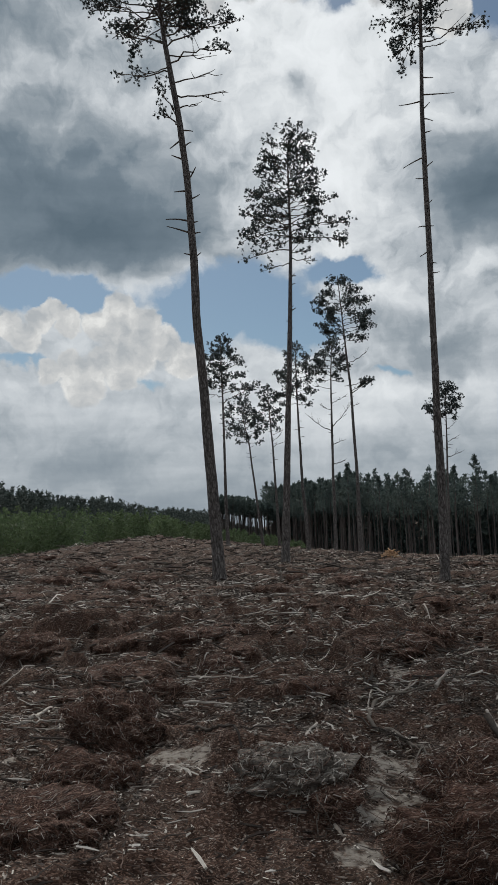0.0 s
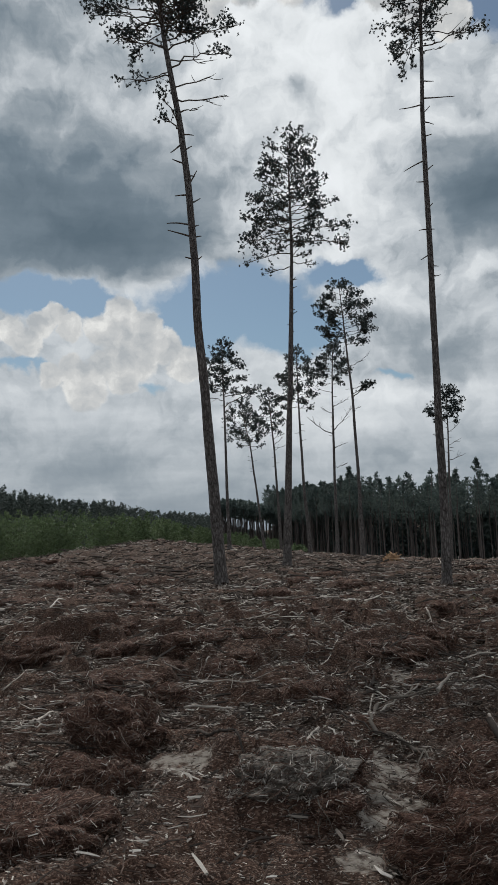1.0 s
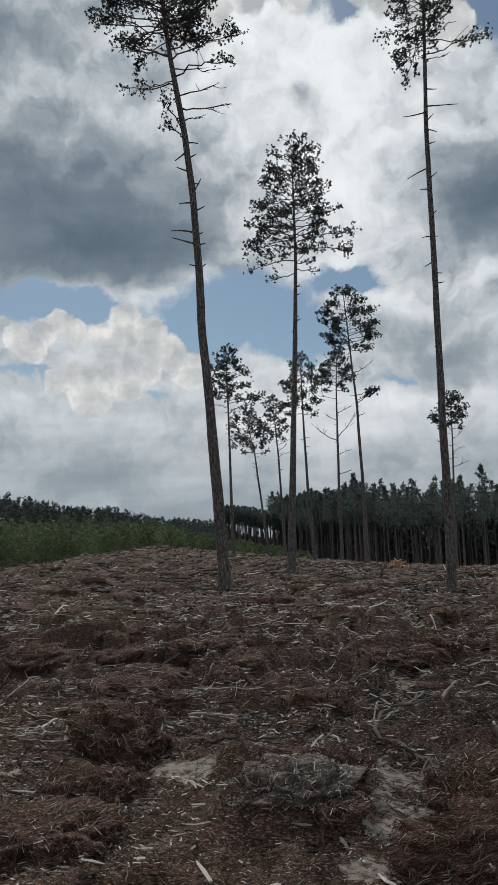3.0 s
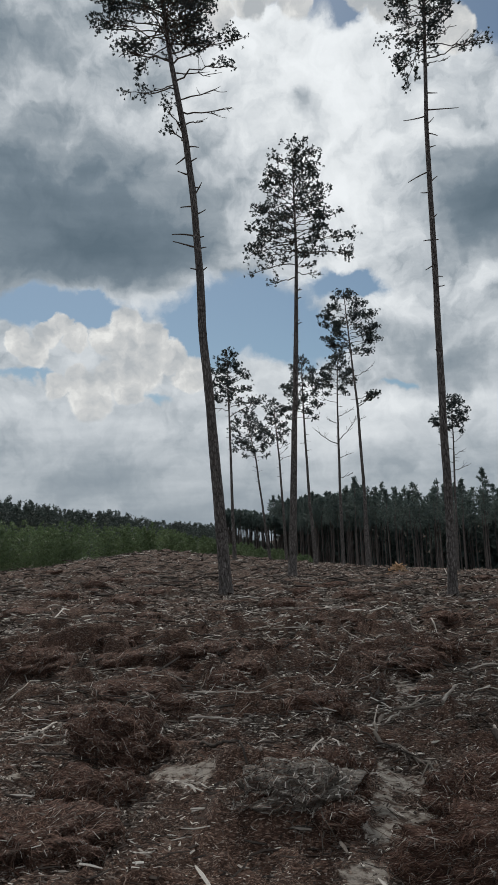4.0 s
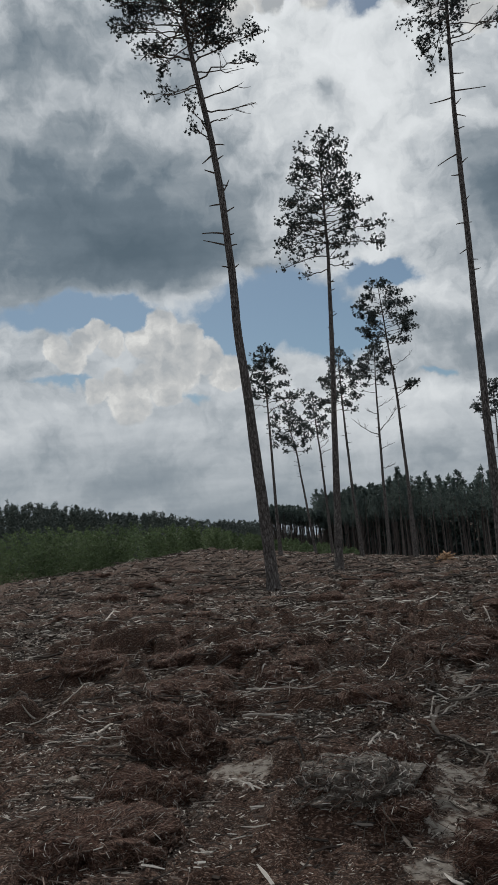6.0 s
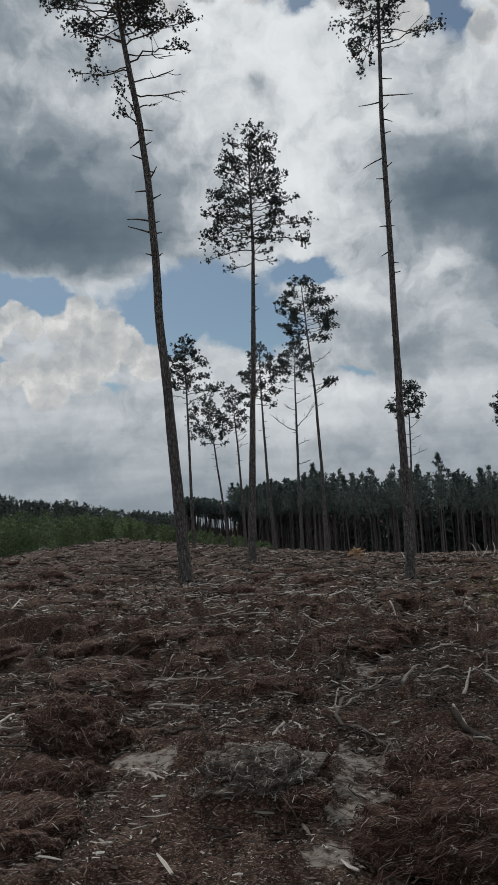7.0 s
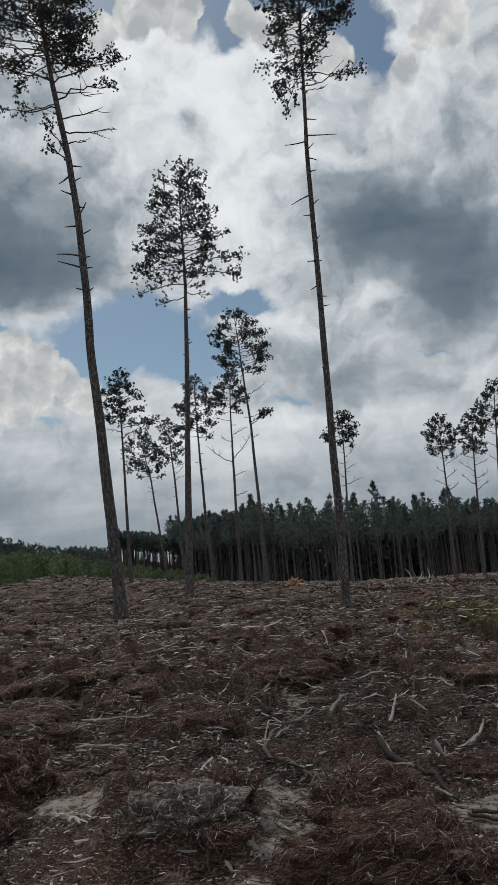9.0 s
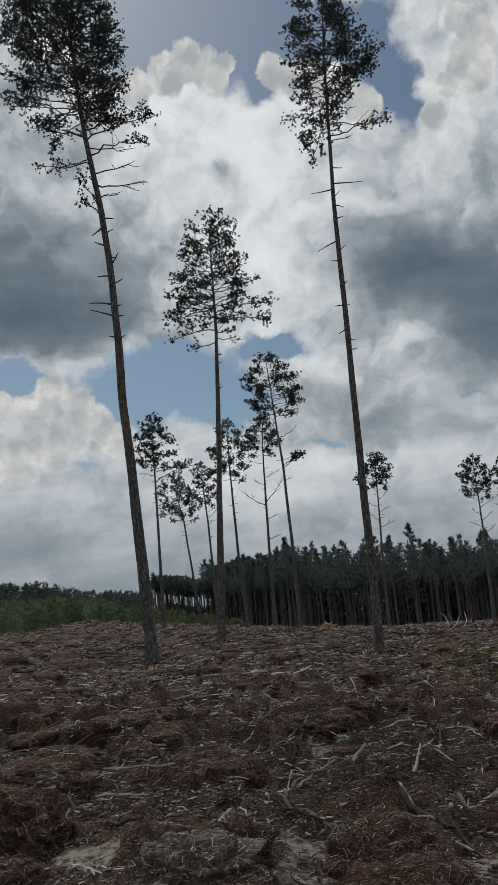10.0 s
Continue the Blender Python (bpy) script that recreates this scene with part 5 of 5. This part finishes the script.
def long_branch(points, r, mat, label):
    """A crooked branch along a line on the ground."""
    p = np.array(points, float)
    k = np.linspace(0, len(p) - 1, 6 * len(p))
    x, y = np.interp(k, np.arange(len(p)), p[:, 0]), np.interp(k, np.arange(len(p)), p[:, 1])
    for _ in range(3):
        x[1:-1], y[1:-1] = (x[:-2] + 2 * x[1:-1] + x[2:]) / 4, (y[:-2] + 2 * y[1:-1] + y[2:]) / 4
    z = height(x, y)
    for _ in range(8):
        z[1:-1] = np.maximum((z[:-2] + 2 * z[1:-1] + z[2:]) / 4, z[1:-1] * 0.7 + 0.3 * (z[:-2] + z[2:]) / 2)
    P = np.stack([x, y, z + 0.8 * r + 0.03], -1)
    P[1:-1] += rng.normal(size=(len(P) - 2, 3)) * 0.25 * r
    o = P[0].copy()
    root = new("branch")
    root.location = o
    tagged(root, label, "branch", "branches on the soil")
    R = np.linspace(1.1, 0.55, len(P)) * r * (1 + 0.12 * rng.normal(size=len(P)))
    part("stem", *tubes((P - o)[None], R[None], 9), mat, root, smooth=True)
    for _ in range(3):
        i = rng.integers(3, len(P) - 3)
        d = P[i + 2] - P[i]
        d = d / (np.linalg.norm(d) + 1e-6) + rng.normal(size=3) * np.array([0.7, 0.7, 0.3]) + np.array([0, 0, 0.3])
        q = bez(P[i] - o, P[i] - o + d * 0.06, P[i] - o + d * rng.uniform(0.1, 0.22), 6)
        part("side_twig", *tubes(q[None], np.linspace(0.45 * r, 0.15 * r, 6)[None], 6), mat, root)


long_branch([(1.11, 7.5), (0.94, 6.92), (0.89, 6.37), (1.03, 6.21), (1.17, 6.0), (1.18, 5.68)], 0.019, M_STUMP, "long crooked grey branch lying along a wheel rut")
long_branch([(-0.47, 6.32), (-0.35, 6.07), (-0.2, 5.97), (-0.11, 5.69)], 0.013, M_DARKWOOD, "dark crooked branch lying across turf")
long_branch([(2.04, 5.75), (2.2, 5.84), (2.37, 6.04), (2.52, 6.16), (2.73, 6.48)], 0.02, M_PALE, "pale curved barkless branch on soil")
long_branch([(-1.34, 5.41), (-1.3, 5.65), (-1.17, 5.66), (-1.02, 5.48)], 0.007, M_DARKWOOD, "thin dark arched root over turf")
long_branch([(0.24, 10.81), (0.65, 10.88), (1.14, 11.14), (1.45, 10.62)], 0.012, M_DARKWOOD, "long dark branch lying flat")
long_branch([(0.1, 10.5), (0.6, 10.62), (1.2, 10.7)], 0.010, M_DARKWOOD, "long dark branch lying flat")
long_branch([(1.72, 6.07), (1.76, 5.63), (1.85, 5.29), (1.88, 4.92)], 0.02, M_DARKWOOD, "thick dark rotten branch sunk in soil")
long_branch([(-4.3, 35.2), (-4.1, 36.5), (-3.2, 36.3)], 0.04, M_PALE, "pale arched branch on distant soil")
branch(-1.5, 4.86, 0.3, 6, 0.014, M_STUMP, "short grey log sunk in turf")
long_branch([(1.85, 4.62), (1.98, 4.55), (2.12, 4.5)], 0.012, M_DARKWOOD, "dark stick lying on sand")


# ---- stump, orange heap, brush, weeds ----
def stump(x, y, r, h):
    root = new("tree_stump")
    z = float(height(np.array([x]), np.array([y]))[0])
    root.location = (x, y, z - 0.05)
    tagged(root, "low grey weathered tree stump in soil", "stump")
    zs = np.linspace(0, h, 6)
    P = np.stack([zs * 0.05, zs * 0, zs], -1)
    V, F = tubes(P[None], np.array([r * 1.5, r * 1.2, r * 1.08, r, r * 0.97, r * 0.96])[None], 20)
    V[:, :2] *= 1 + 0.06 * np.sin(np.arctan2(V[:, 1], V[:, 0]) * 5)[:, None]
    part("bark", V, F, M_DARKWOOD, root, smooth=True)
    n = 20
    ring = V[-n:]
    c = ring.mean(0) + np.array([0, 0, 0.004])
    inner = c + (ring - c) * 0.55 + np.array([0, 0, 0.004])
    VV = np.concatenate([ring, inner, [c]])
    me = bpy.data.meshes.new("cut_face")
    me.from_pydata(VV.tolist(), [], [[i, (i + 1) % n, n + (i + 1) % n, n + i] for i in range(n)] + [[n + i, n + (i + 1) % n, 2 * n] for i in range(n)])
    me.materials.append(M_STUMP)
    ob = new("cut_face", me)
    ob.parent = root
    tagged(ob, "pale sawn top")


stump(-0.42, 10.4, 0.14, 0.10)


def brush(x, y, n, size, mat, label, name="brush_pile"):
    root = new(name)
    root.location = stand(x, y)
    tagged(root, label, name.replace("_", " "))
    for k in range(n):
        a, e = rng.uniform(0, 6.283), rng.uniform(0.0, 1.2 if size > 0.5 else 0.35)
        d = np.array([math.cos(a) * math.cos(e), math.sin(a) * math.cos(e), math.sin(e)]) * size * rng.uniform(0.5, 1.2)
        o = np.array([rng.normal() * size * 0.4, rng.normal() * size * 0.3, 0.0])
        q = bez(o, o + d * 0.5 + rng.normal(size=3) * 0.15 * size, o + d, 7)
        V, F = tubes(q[None], np.linspace(0.035, 0.01, 7)[None] * size, 6)
        part("stick", V, F, mat, root)


def hanging_roots(x, y, n):
    root = new("hanging_root_tangle")
    z = float(height(np.array([x]), np.array([y]))[0])
    root.location = (x, y, z)
    tagged(root, "pale thin roots hanging from torn turf", "roots")
    for _ in range(n):
        a = np.array([rng.normal() * 0.08, 0.12 + rng.normal() * 0.03, rng.uniform(0.10, 0.17)])
        c = np.array([a[0] + rng.normal() * 0.06, rng.normal() * 0.04 - 0.06, rng.uniform(-0.02, 0.03)])
        q = bez(a, (a + c) / 2 + np.array([rng.normal() * 0.04, -0.08, 0.05]), c, 9)
        q[1:] += rng.normal(size=(8, 3)) * 0.004
        V, F = tubes(q[None], np.linspace(0.0028, 0.0012, 9)[None], 6)
        part("root", V, F, M_STUMP, root)


hanging_roots(0.3, 4.42, 7)
brush(14.2, 42.1, 9, 1.15, M_PALE, "pale upturned root with forked prongs", "upturned_root")
brush(15.4, 43.0, 12, 0.85, M_DARKWOOD, "small heap of dark brushwood")
brush(0.1, 5.1, 18, 0.24, M_STUMP, "small tangle of grey broken twigs")
brush(2.9, 6.7, 14, 0.3, M_STUMP, "grey brushwood flattened into soil")
brush(2.0, 5.5, 12, 0.25, M_DARKWOOD, "dark broken brushwood on turf")
brush(6.9, 39.0, 9, 0.7, M_DARKWOOD, "dark twiggy brushwood behind orange heap")


def heap(x, y, r, h):
    root = new("chip_heap")
    root.location = stand(x, y)
    tagged(root, "small heap of fresh orange wood chips", "chip heap")
    n = 260
    a, q = rng.uniform(0, 6.283, n), np.sqrt(rng.random(n))
    c = np.stack([r * q * np.cos(a), 0.7 * r * q * np.sin(a), h * (1 - q ** 1.5) * rng.uniform(0.5, 1, n)], -1)
    d = rng.normal(size=(n, 3)) * np.array([1, 1, 0.4])
    d /= np.linalg.norm(d, axis=1, keepdims=True)
    L = rng.uniform(0.06, 0.22, (n, 1))
    V, F = tubes(np.stack([c - d * L, c, c + d * L], 1), np.full((n, 3), 0.025), 4)
    part("chips", V, F, M_ORANGE, root)


heap(6.8, 38.4, 0.58, 0.72)


def grass(n, x, y, sx, sy, h):
    px, py = x + rng.normal(size=n) * sx, y + rng.normal(size=n) * sy
    c = np.stack([px, py, height(px, py)], -1)
    return blades(c, np.tile([0, 0, 1.0], (n, 1)), rng.uniform(0.5, 1.2, n) * h, 6, 0.008, 0.5)


V, F = gather([grass(1600, 5.7, 12.9, 0.55, 1.0, 0.09), grass(1700, 6.7, 15.6, 0.7, 1.2, 0.10), grass(1400, 7.5, 17.4, 0.8, 1.0, 0.10), grass(500, 5.6, 13.0, 0.5, 0.6, 0.08), grass(16, 2.8, 6.0, 0.05, 0.06, 0.16), grass(14, 1.1, 4.7, 0.03, 0.03, 0.07), grass(200, 9, 24, 2, 2, 0.12)])
tagged(new("weeds", mesh_of("weeds", V, F, M_GRASS)), "sparse green weeds sprouting from the soil", "grass", kind="stuff")

# loose broken branches strewn across the middle ground
for k in range(46):
    y = 6.2 + 9.5 * rng.random() ** 1.15
    x = 0.35 + rng.uniform(-0.36, 0.42) * y
    L = rng.uniform(0.3, 0.8)
    ang, r = rng.uniform(-90, 90), rng.uniform(0.007, 0.013)
    if k % 3 == 0:
        branch(x, y, L, ang, r, M_PALE, "pale barkless weathered branch lying on soil")
    elif k % 3 == 1:
        branch(x, y, L, ang, r, M_STUMP, "grey weathered broken branch lying on soil")
    else:
        branch(x, y, L * 1.3, ang, r, M_DARKWOOD, "dark bark-covered branch lying on soil")
